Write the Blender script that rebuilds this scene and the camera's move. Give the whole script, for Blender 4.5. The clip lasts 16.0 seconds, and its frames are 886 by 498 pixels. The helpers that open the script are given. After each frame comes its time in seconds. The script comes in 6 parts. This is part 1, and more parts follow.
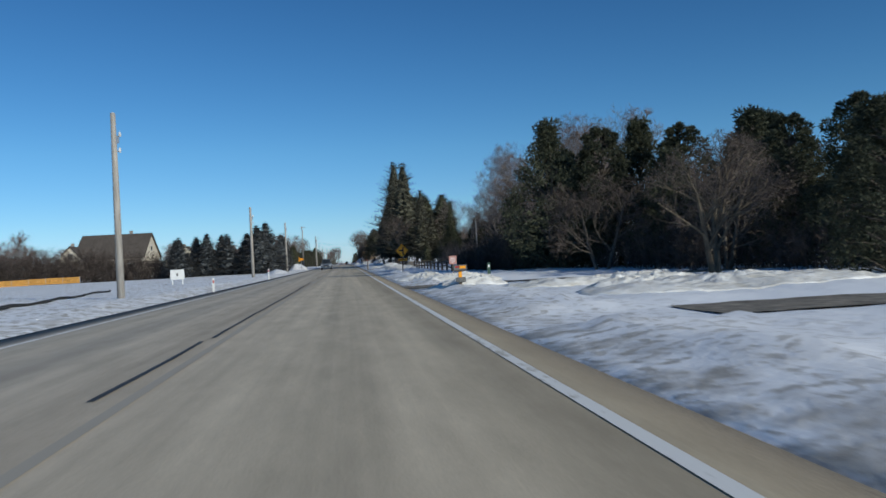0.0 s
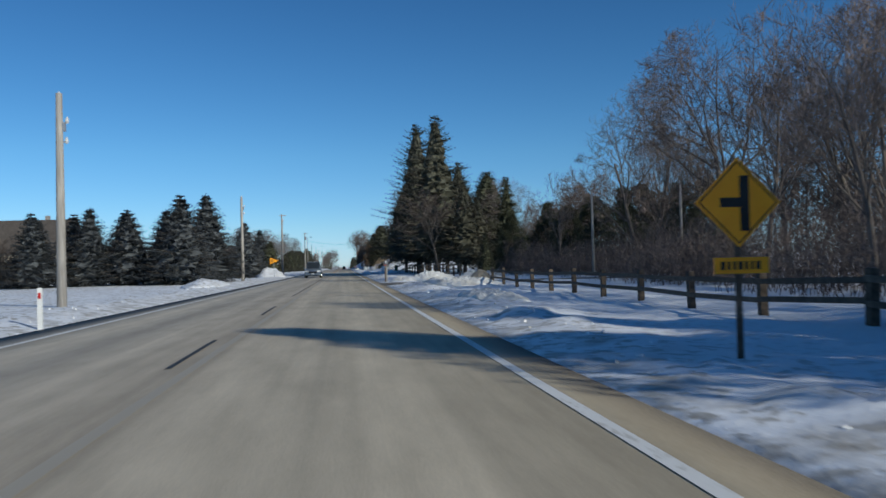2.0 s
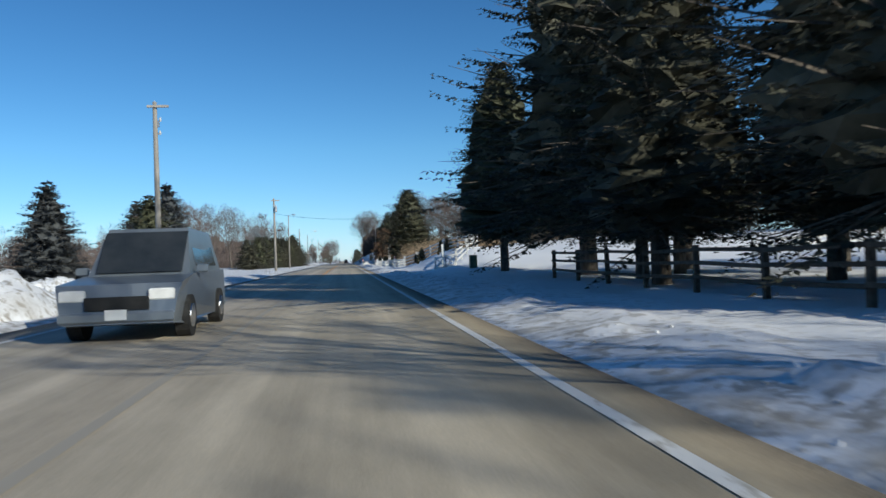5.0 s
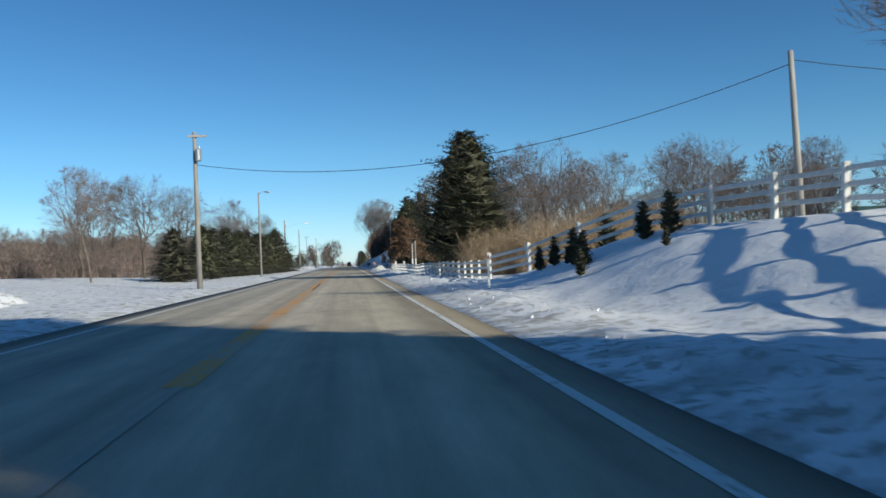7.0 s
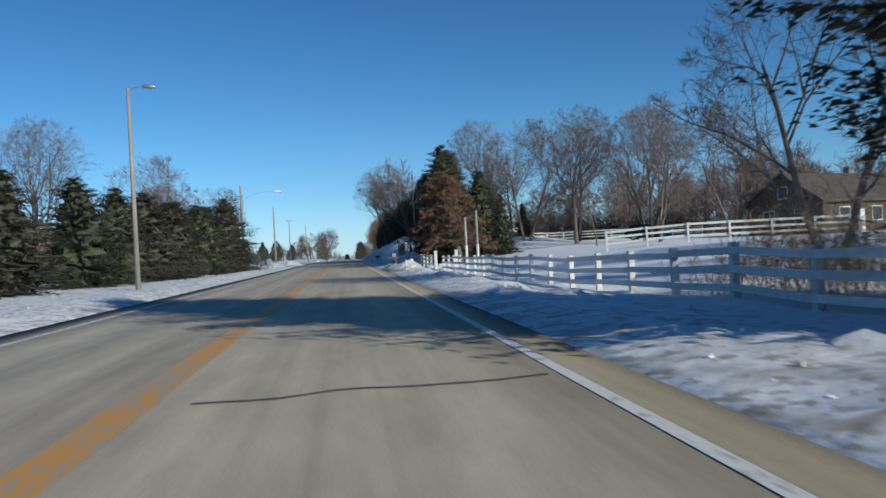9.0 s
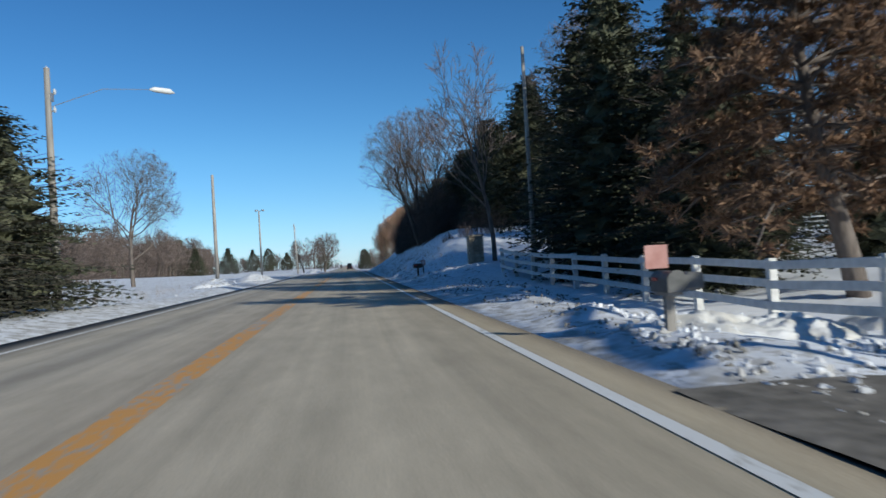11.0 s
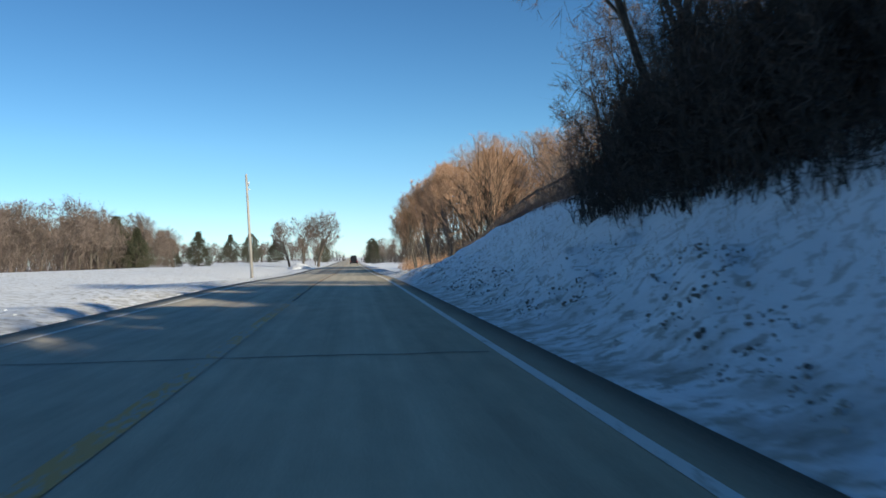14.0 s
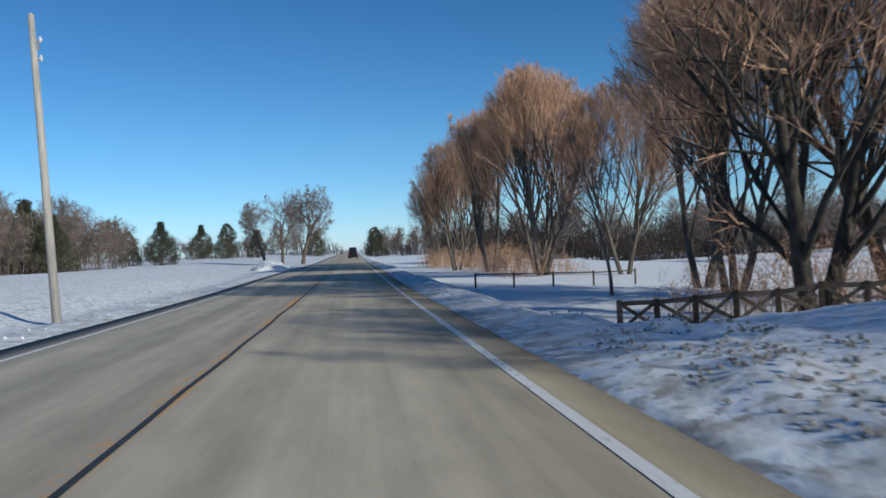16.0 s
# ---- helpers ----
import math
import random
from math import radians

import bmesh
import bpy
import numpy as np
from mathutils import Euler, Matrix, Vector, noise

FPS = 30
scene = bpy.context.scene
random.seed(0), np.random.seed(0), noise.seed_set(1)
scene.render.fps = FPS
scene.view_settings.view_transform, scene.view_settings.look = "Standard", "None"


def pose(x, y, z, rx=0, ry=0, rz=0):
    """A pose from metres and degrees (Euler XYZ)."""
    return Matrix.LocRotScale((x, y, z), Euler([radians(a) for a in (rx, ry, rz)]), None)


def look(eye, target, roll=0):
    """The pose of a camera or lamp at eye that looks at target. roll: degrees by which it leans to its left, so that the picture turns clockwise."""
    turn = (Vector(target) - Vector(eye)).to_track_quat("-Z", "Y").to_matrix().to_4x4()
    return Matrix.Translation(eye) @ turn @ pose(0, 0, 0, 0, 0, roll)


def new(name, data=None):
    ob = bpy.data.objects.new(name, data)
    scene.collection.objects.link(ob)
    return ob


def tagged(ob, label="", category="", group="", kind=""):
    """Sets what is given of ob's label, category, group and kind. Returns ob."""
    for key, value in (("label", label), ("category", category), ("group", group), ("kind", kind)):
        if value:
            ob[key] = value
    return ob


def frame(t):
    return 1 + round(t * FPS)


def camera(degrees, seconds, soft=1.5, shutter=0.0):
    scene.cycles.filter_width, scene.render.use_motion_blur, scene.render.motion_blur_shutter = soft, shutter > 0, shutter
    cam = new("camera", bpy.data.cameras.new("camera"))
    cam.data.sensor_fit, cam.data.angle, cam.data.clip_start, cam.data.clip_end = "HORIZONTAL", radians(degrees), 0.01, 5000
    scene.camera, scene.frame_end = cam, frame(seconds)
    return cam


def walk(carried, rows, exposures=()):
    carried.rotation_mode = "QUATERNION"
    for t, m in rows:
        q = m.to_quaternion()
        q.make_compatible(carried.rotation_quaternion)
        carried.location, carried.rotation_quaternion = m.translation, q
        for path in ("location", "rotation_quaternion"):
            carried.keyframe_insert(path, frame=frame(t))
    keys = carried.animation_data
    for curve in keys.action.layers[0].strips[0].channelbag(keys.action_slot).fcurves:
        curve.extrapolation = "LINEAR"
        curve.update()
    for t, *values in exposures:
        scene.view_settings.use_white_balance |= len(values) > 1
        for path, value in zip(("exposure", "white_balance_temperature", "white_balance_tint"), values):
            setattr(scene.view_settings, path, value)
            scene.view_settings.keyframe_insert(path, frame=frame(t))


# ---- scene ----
cam = camera(59.4, 16.0, soft=1.6, shutter=0.1)
PATH = [
    (0, (0.218, 0.078, 1.1), (0.466, 2.062, 1.121), -2.9),
    (0.5, (0.123, 12.072, 1.055), (0.375, 14.056, 1.077), -1.7),
    (1, (0.038, 24.127, 1.16), (0.292, 26.11, 1.194), -1.7),
    (1.5, (0.067, 35.974, 1.145), (0.32, 37.958, 1.168), -2.0),
    (2, (0.081, 47.749, 1.149), (0.336, 49.732, 1.188), -1.4),
    (2.5, (0.015, 59.827, 1.199), (0.273, 61.81, 1.226), -1.6),
    (3, (0.05, 71.898, 1.16), (0.308, 73.881, 1.188), -1.7),
    (3.5, (0.1, 84.052, 1.054), (0.356, 86.035, 1.085), -1.2),
    (4, (0.172, 96.013, 1.162), (0.424, 97.997, 1.182), -1.6),
    (4.2, (0.137, 101.014, 1.121), (0.391, 102.997, 1.142), -1.6),
    (6.3, (0.103, 151.146, 1.114), (0.342, 153.132, 1.128), -2.7),
    (6.5, (0.126, 155.982, 1.11), (0.364, 157.967, 1.122), -2.4),
    (7, (0.053, 168.077, 1.181), (0.296, 170.062, 1.206), -2.4),
    (7.5, (0.073, 180.08, 1.143), (0.316, 182.065, 1.143), -2.1),
    (8, (-0.021, 191.924, 1.143), (0.228, 193.908, 1.153), -2.7),
    (10.3, (0.171, 247.125, 1.072), (0.413, 249.11, 1.065), -3.5),
    (10.5, (0.163, 251.971, 1.073), (0.407, 253.956, 1.075), -3.9),
    (11, (0.046, 264.164, 1.063), (0.289, 266.149, 1.089), -3.3),
    (11.5, (0.15, 276.003, 1.131), (0.387, 277.988, 1.17), -2.9),
    (12, (0.185, 287.993, 1.117), (0.419, 289.979, 1.158), -1.7),
    (12.5, (0.092, 299.984, 1.055), (0.32, 301.971, 1.105), -2.2),
    (13, (0.078, 311.942, 1.097), (0.31, 313.928, 1.112), -2.4),
    (13.5, (0.108, 324.039, 1.058), (0.345, 326.025, 1.095), -1.9),
    (14, (0.075, 335.938, 1.225), (0.307, 337.924, 1.239), -1.5),
    (14.5, (0.056, 347.964, 1.195), (0.284, 349.951, 1.211), -1.4),
    (15, (-0.017, 360.009, 1.343), (0.21, 361.997, 1.343), -1.5),
    (15.5, (-0.064, 372.008, 1.278), (0.167, 373.995, 1.298), -1.0),
    (16, (0.194, 384.046, 1.24), (0.427, 386.032, 1.229), -2.7),
]
walk(cam, [(t, look(eye, target, roll)) for t, eye, target, roll in PATH], [(0.0, -1.08, 5980, 4.0), (4.2, -0.83, 5980, 4.0), (6.3, -0.63, 6450, 2.0), (7.0, -0.69, 6450, 2.0), (7.5, -0.86, 5930, 3.5), (8.0, -0.88, 6030, 4.0), (10.5, -0.91, 6000, 4.0), (11.5, -0.65, 5930, 4.0), (12.5, -0.55, 6280, 3.0), (13.5, -0.49, 6430, 3.0), (14.0, -0.43, 6930, 3.5), (14.5, -0.53, 6330, 3.0), (15.0, -0.63, 6580, 3.5), (15.5, -0.83, 6000, 4.0), (16.0, -0.89, 6000, 4.0)])

# ---- world, sun, exposure ----
TO_SUN = Vector((0.64, -0.768, 0.0)).normalized() * math.cos(radians(22.5)) + Vector((0, 0, math.sin(radians(22.5))))
world = bpy.data.worlds.new("winter_sky")
scene.world = world
world.use_nodes = True
wn = world.node_tree.nodes
sky = wn.new("ShaderNodeTexSky")
sky.sky_type = "NISHITA"
sky.sun_disc = False
sky.sun_elevation = radians(22.5)
sky.sun_rotation = math.pi - math.atan2(0.64, 0.768)
sky.altitude = 300
sky.air_density = 0.85
sky.dust_density = 0.0
sky.ozone_density = 5.0
wn["Background"].inputs["Strength"].default_value = 0.17
tone = wn.new("ShaderNodeHueSaturation")
tone.inputs["Saturation"].default_value = 1.13
world.node_tree.links.new(sky.outputs[0], tone.inputs["Color"])
# cold winter haze low over the horizon
aim, split = wn.new("ShaderNodeTexCoord"), wn.new("ShaderNodeSeparateXYZ")
world.node_tree.links.new(aim.outputs["Generated"], split.inputs[0])
haze = wn.new("ShaderNodeValToRGB")
while len(haze.color_ramp.elements) < 5:
    haze.color_ramp.elements.new(0.5)
for el, (p, c) in zip(haze.color_ramp.elements, [(0.0, (0.93, 1.02, 1.28)), (0.05, (1.08, 1.12, 1.16)), (0.14, (1.17, 1.18, 1.12)), (0.32, (1.0, 1.0, 1.0)), (1.0, (0.95, 0.95, 0.95))]):
    el.position, el.color = p, (*c, 1)
world.node_tree.links.new(split.outputs[2], haze.inputs[0])
hazy = wn.new("ShaderNodeMix")
hazy.data_type, hazy.blend_type = "RGBA", "MULTIPLY"
hazy.inputs[0].default_value = 1.0
world.node_tree.links.new(tone.outputs[0], hazy.inputs[6])
world.node_tree.links.new(haze.outputs[0], hazy.inputs[7])
world.node_tree.links.new(hazy.outputs[2], wn["Background"].inputs[0])
sun = new("sun", bpy.data.lights.new("sun", "SUN"))
sun.data.energy = 7.6
sun.data.angle = radians(0.6)
sun.data.color = (1.0, 0.915, 0.78)
sun.matrix_world = look(TO_SUN * 50, (0, 0, 0))

# ---- materials ----
def mat(name, rough=0.8, metal=0.0, spec=0.3):
    m = bpy.data.materials.new(name)
    m.use_nodes = True
    b = m.node_tree.nodes["Principled BSDF"]
    b.inputs["Roughness"].default_value = rough
    b.inputs["Metallic"].default_value = metal
    b.inputs["Specular IOR Level"].default_value = spec
    return m, m.node_tree.nodes, m.node_tree.links, b


def ramp(nodes, stops):
    r = nodes.new("ShaderNodeValToRGB")
    e = r.color_ramp.elements
    while len(e) < len(stops):
        e.new(0.5)
    for el, (p, c) in zip(e, stops):
        el.position, el.color = p, (*c, 1)
    return r


def noise_node(nodes, links, scale, detail=4, coord="Object", stretch=(1, 1, 1), rough=0.6):
    tc = nodes.new("ShaderNodeTexCoord")
    mp = nodes.new("ShaderNodeMapping")
    mp.inputs["Scale"].default_value = stretch
    n = nodes.new("ShaderNodeTexNoise")
    n.inputs["Scale"].default_value = scale
    n.inputs["Detail"].default_value = detail
    n.inputs["Roughness"].default_value = rough
    links.new(tc.outputs[coord], mp.inputs[0])
    links.new(mp.outputs[0], n.inputs["Vector"])
    return n


def mix(nodes, links, fac, a, b, mode="MIX"):
    m = nodes.new("ShaderNodeMix")
    m.data_type, m.blend_type = "RGBA", mode
    for sock, v in ((m.inputs[0], fac), (m.inputs[6], a), (m.inputs[7], b)):
        if isinstance(v, (int, float)):
            sock.default_value = v
        elif isinstance(v, tuple):
            sock.default_value = (*v, 1)
        else:
            links.new(v, sock)
    return m.outputs[2]


def bump(nodes, links, b, height, strength=0.4, dist=0.02):
    n = nodes.new("ShaderNodeBump")
    n.inputs["Strength"].default_value, n.inputs["Distance"].default_value = strength, dist
    links.new(height, n.inputs["Height"])
    links.new(n.outputs[0], b.inputs["Normal"])


def simple(name, c1, c2, scale=6.0, rough=0.8, metal=0.0, stretch=(1, 1, 1), bmp=0.2, dist=0.01, per_object=0.0, spec=0.3):
    """Two-tone grained material with relief; per_object: how far its lightness varies from object to object."""
    m, n, l, b = mat(name, rough, metal, spec)
    a = noise_node(n, l, scale, 5, stretch=stretch)
    big = noise_node(n, l, scale * 0.13, 2)
    r = ramp(n, [(0.3, c1), (0.7, c2)])
    l.new(a.outputs[0], r.inputs[0])
    col = mix(n, l, 0.5, r.outputs[0], mix(n, l, 1.0, r.outputs[0], ramp_from(n, l, big, 0.75, 1.15), "MULTIPLY"))
    if per_object:
        oi = n.new("ShaderNodeObjectInfo")
        rr = ramp(n, [(0, (1 - per_object,) * 3), (1, (1 + per_object,) * 3)])
        l.new(oi.outputs["Random"], rr.inputs[0])
        col = mix(n, l, 1.0, col, rr.outputs[0], "MULTIPLY")
    l.new(col, b.inputs["Base Color"])
    if bmp:
        bump(n, l, b, a.outputs[0], bmp, dist)
    return m


def ramp_from(n, l, src, lo, hi):
    r = ramp(n, [(0.35, (lo,) * 3), (0.65, (hi,) * 3)])
    l.new(src.outputs[0], r.inputs[0])
    return r.outputs[0]


def snow_material():
    m, n, l, b = mat("snow", 0.75, 0, 0.25)
    fine = noise_node(n, l, 9.0, 6)
    lump = noise_node(n, l, 1.3, 5)
    wide = noise_node(n, l, 0.12, 4)
    tc = n.new("ShaderNodeTexCoord")
    sx = n.new("ShaderNodeSeparateXYZ")
    l.new(tc.outputs["Object"], sx.inputs[0])
    # road grime: plough spray within a few metres of the pavement
    off = n.new("ShaderNodeMath"); off.operation = "ADD"; off.inputs[1].default_value = 1.7
    l.new(sx.outputs[0], off.inputs[0])
    ab = n.new("ShaderNodeMath"); ab.operation = "ABSOLUTE"
    l.new(off.outputs[0], ab.inputs[0])
    mr = n.new("ShaderNodeMapRange")
    mr.inputs[1].default_value, mr.inputs[2].default_value, mr.inputs[3].default_value, mr.inputs[4].default_value = 3.9, 6.0, 1.0, 0.0
    l.new(ab.outputs[0], mr.inputs[0])
    th = n.new("ShaderNodeMath"); th.operation = "MULTIPLY"
    rr = ramp(n, [(0.42, (0, 0, 0)), (0.62, (1, 1, 1))])
    l.new(lump.outputs[0], rr.inputs[0])
    l.new(mr.outputs[0], th.inputs[0]); l.new(rr.outputs[0], th.inputs[1])
    base = ramp(n, [(0.3, (0.76, 0.78, 0.82)), (0.7, (0.86, 0.86, 0.87))])
    l.new(wide.outputs[0], base.inputs[0])
    dirt = ramp(n, [(0.35, (0.22, 0.19, 0.15)), (0.7, (0.5, 0.48, 0.45))])
    l.new(fine.outputs[0], dirt.inputs[0])
    # thin patches where dead grass shows through
    gr = ramp(n, [(0.66, (0, 0, 0)), (0.74, (1, 1, 1))])
    l.new(wide.outputs[0], gr.inputs[0])
    gm = n.new("ShaderNodeMath"); gm.operation = "MULTIPLY"; gm.inputs[1].default_value = 0.5
    l.new(gr.outputs[0], gm.inputs[0])
    gm2 = n.new("ShaderNodeMath"); gm2.operation = "MULTIPLY"
    l.new(gm.outputs[0], gm2.inputs[0]); l.new(rr.outputs[0], gm2.inputs[1])
    spot = noise_node(n, l, 4.5, 5)
    sr = ramp(n, [(0.52, (0, 0, 0)), (0.6, (1, 1, 1))])
    l.new(spot.outputs[0], sr.inputs[0])
    mr2 = n.new("ShaderNodeMapRange")
    mr2.inputs[1].default_value, mr2.inputs[2].default_value, mr2.inputs[3].default_value, mr2.inputs[4].default_value = 2.9, 7.2, 0.95, 0.0
    l.new(sx.outputs[0], mr2.inputs[0])
    sp = n.new("ShaderNodeMath"); sp.operation = "MULTIPLY"
    l.new(sr.outputs[0], sp.inputs[0]); l.new(mr2.outputs[0], sp.inputs[1])
    col = mix(n, l, gm2.outputs[0], base.outputs[0], (0.3, 0.25, 0.17))
    col = mix(n, l, th.outputs[0], col, dirt.outputs[0])
    col = mix(n, l, sp.outputs[0], col, dirt.outputs[0])
    l.new(col, b.inputs["Base Color"])
    add = n.new("ShaderNodeMath"); add.operation = "MULTIPLY_ADD"; add.inputs[1].default_value = 0.25
    l.new(fine.outputs[0], add.inputs[0]); l.new(lump.outputs[0], add.inputs[2])
    bump(n, l, b, add.outputs[0], 0.45, 0.1)
    return m


def road_material():
    m, n, l, b = mat("road_surface", 0.85, 0, 0.25)
    fine = noise_node(n, l, 60, 4)
    mid = noise_node(n, l, 2.2, 5, stretch=(1, 0.25, 1))
    streak = noise_node(n, l, 1.5, 4, stretch=(1, 0.012, 1))
    base = ramp(n, [(0.3, (0.43, 0.378, 0.298)), (0.7, (0.56, 0.492, 0.39))])
    l.new(mid.outputs[0], base.inputs[0])
    col = mix(n, l, 0.8, base.outputs[0], ramp_from(n, l, streak, 0.78, 1.2), "MULTIPLY")
    tc = n.new("ShaderNodeTexCoord"); sx = n.new("ShaderNodeSeparateXYZ")
    l.new(tc.outputs["Object"], sx.inputs[0])
    # wheel tracks polished lighter in both lanes, oil band between, darker passing lane
    sn = n.new("ShaderNodeMath"); sn.operation = "MULTIPLY_ADD"; sn.inputs[1].default_value = 0.125; sn.inputs[2].default_value = 0.8
    l.new(sx.outputs[0], sn.inputs[0])
    tr = ramp(n, [(0.0, (0.72, 0.72, 0.74)), (0.14, (0.72, 0.74, 0.78)), (0.24, (0.98, 0.98, 0.98)), (0.34, (0.78, 0.79, 0.82)), (0.44, (0.98, 0.97, 0.96)), (0.56, (0.84, 0.82, 0.8)), (0.66, (1.04, 1.02, 0.98)), (0.78, (0.95, 0.93, 0.88)), (0.88, (1.1, 1.07, 1.0)), (1.0, (0.8, 0.77, 0.7))])
    l.new(sn.outputs[0], tr.inputs[0])
    col = mix(n, l, 1.0, col, tr.outputs[0], "MULTIPLY")
    col = mix(n, l, 0.5, col, ramp_from(n, l, fine, 0.8, 1.2), "MULTIPLY")
    # gravel and grime outside the edge lines
    ab = n.new("ShaderNodeMath"); ab.operation = "ADD"; ab.inputs[1].default_value = 1.67
    l.new(sx.outputs[0], ab.inputs[0])
    a2 = n.new("ShaderNodeMath"); a2.operation = "ABSOLUTE"
    l.new(ab.outputs[0], a2.inputs[0])
    mr = n.new("ShaderNodeMapRange")
    mr.inputs[1].default_value, mr.inputs[2].default_value = 3.65, 4.05
    l.new(a2.outputs[0], mr.inputs[0])
    g = ramp(n, [(0.35, (0.10, 0.085, 0.065)), (0.65, (0.24, 0.21, 0.17))])
    l.new(fine.outputs[0], g.inputs[0])
    col = mix(n, l, mr.outputs[0], col, g.outputs[0])
    l.new(col, b.inputs["Base Color"])
    bump(n, l, b, fine.outputs[0], 0.25, 0.01)
    return m


def worn_paint(name, c, bare, cover=0.5):
    m, n, l, b = mat(name, 0.7, 0, 0.3)
    a = noise_node(n, l, 14, 6, stretch=(1, 0.3, 1))
    w = noise_node(n, l, 0.6, 3, stretch=(1, 0.3, 1))
    s = n.new("ShaderNodeMath"); s.operation = "MULTIPLY_ADD"; s.inputs[1].default_value = 0.8
    l.new(w.outputs[0], s.inputs[0]); l.new(a.outputs[0], s.inputs[2])
    r = ramp(n, [(cover - 0.08 + 0.4, bare), (cover + 0.08 + 0.4, c)])
    l.new(s.outputs[0], r.inputs[0])
    l.new(r.outputs[0], b.inputs["Base Color"])
    return m


def foliage(name, c1, c2, tip=None):
    m, n, l, b = mat(name, 0.65, 0, 0.2)
    a = noise_node(n, l, 1.2, 3)
    gi = n.new("ShaderNodeNewGeometry")
    r = ramp(n, [(0.0, c1), (1.0, c2)])
    l.new(gi.outputs["Random Per Island"], r.inputs[0])
    col = mix(n, l, 0.8, r.outputs[0], ramp_from(n, l, a, 0.6, 1.35), "MULTIPLY")
    oi = n.new("ShaderNodeObjectInfo")
    rr = ramp(n, [(0, (0.8,) * 3), (1, (1.2,) * 3)])
    l.new(oi.outputs["Random"], rr.inputs[0])
    col = mix(n, l, 1.0, col, rr.outputs[0], "MULTIPLY")
    l.new(col, b.inputs["Base Color"])
    return m


SNOW = snow_material()
DIRTY_SNOW = simple("dirty_snow", (0.56, 0.53, 0.47), (0.85, 0.845, 0.83), 2.6, 0.8, bmp=0.8, dist=0.08)
ROAD = road_material()
WHITE_LINE = worn_paint("white_line_paint", (0.74, 0.73, 0.70), (0.44, 0.41, 0.35), 0.36)
YELLOW_LINE = worn_paint("yellow_line_paint", (0.66, 0.33, 0.09), (0.41, 0.36, 0.29), 0.46)
BOLD_YELLOW = worn_paint("bold_yellow_line_paint", (0.62, 0.34, 0.11), (0.41, 0.36, 0.29), 0.54)
FADED_YELLOW = worn_paint("faded_yellow_line_paint", (0.50, 0.33, 0.15), (0.385, 0.345, 0.28), 0.7)
TAR = simple("tar_seal", (0.02, 0.02, 0.02), (0.06, 0.055, 0.05), 8, 0.6)
GRAVEL = simple("gravel_drive", (0.09, 0.08, 0.065), (0.27, 0.24, 0.2), 3, 0.95, bmp=0.7, dist=0.03)
POLE_WOOD = simple("weathered_pole_wood", (0.25, 0.23, 0.205), (0.43, 0.4, 0.36), 5, 0.85, stretch=(4, 4, 0.25), per_object=0.15)
GREY_STEEL = simple("galvanised_steel", (0.36, 0.37, 0.38), (0.5, 0.5, 0.51), 8, 0.45, 0.7)
CABLE = simple("black_cable", (0.02, 0.02, 0.022), (0.04, 0.04, 0.04), 8, 0.5)
PORCELAIN = simple("insulator_porcelain", (0.5, 0.5, 0.5), (0.65, 0.65, 0.63), 8, 0.3)
BARK = simple("bark", (0.055, 0.045, 0.036), (0.17, 0.145, 0.12), 7, 0.95, stretch=(1, 1, 0.3), bmp=0.8, dist=0.03)
DEEP_BARK = simple("deep_brown_bark", (0.03, 0.025, 0.02), (0.095, 0.08, 0.064), 7, 0.95, stretch=(1, 1, 0.3), bmp=0.8, dist=0.03)
TAN_BARK = simple("tan_bark", (0.08, 0.064, 0.046), (0.19, 0.155, 0.112), 7, 0.95, stretch=(1, 1, 0.3), bmp=0.8, dist=0.03)
PALE_BARK = simple("pale_bark", (0.09, 0.073, 0.062), (0.22, 0.185, 0.16), 7, 0.95, stretch=(1, 1, 0.3), bmp=0.8, dist=0.03)
TWIG = foliage("grey_brown_twigs", (0.105, 0.082, 0.072), (0.26, 0.205, 0.182))
WOODS = foliage("far_woods_twigs", (0.12, 0.092, 0.08), (0.25, 0.197, 0.172))
TWIG_DARK = foliage("dark_brush_twigs", (0.052, 0.042, 0.037), (0.13, 0.102, 0.087))
WILLOW = foliage("orange_willow_twigs", (0.32, 0.185, 0.11), (0.6, 0.38, 0.25))
TAN_BRUSH = foliage("tan_brush_stems", (0.24, 0.17, 0.105), (0.44, 0.33, 0.215))
SPRUCE = foliage("spruce_needles", (0.04, 0.046, 0.028), (0.09, 0.094, 0.058))
BLUE_SPRUCE = foliage("blue_spruce_needles", (0.045, 0.05, 0.053), (0.1, 0.108, 0.114))
OLD_SPRUCE = foliage("old_spruce_needles", (0.04, 0.043, 0.032), (0.088, 0.086, 0.062))
CEDAR = foliage("cedar_scale_leaves", (0.042, 0.046, 0.03), (0.08, 0.08, 0.052))
GRIME = simple("frozen_road_grime", (0.10, 0.092, 0.08), (0.36, 0.34, 0.31), 5, 0.9, bmp=0.6, dist=0.03)
ORANGE_MESH = simple("orange_strip_band", (0.62, 0.3, 0.06), (0.8, 0.42, 0.1), 4, 0.6)
RUSTY = foliage("rusty_pine_needles", (0.12, 0.075, 0.046), (0.27, 0.165, 0.10))
FENCE_WHITE = simple("white_fence_paint", (0.55, 0.54, 0.51), (0.76, 0.75, 0.72), 6, 0.6, stretch=(1, 1, 1), per_object=0.1)
FENCE_BROWN = simple("brown_fence_wood", (0.055, 0.042, 0.032), (0.15, 0.115, 0.085), 6, 0.9, per_object=0.2)
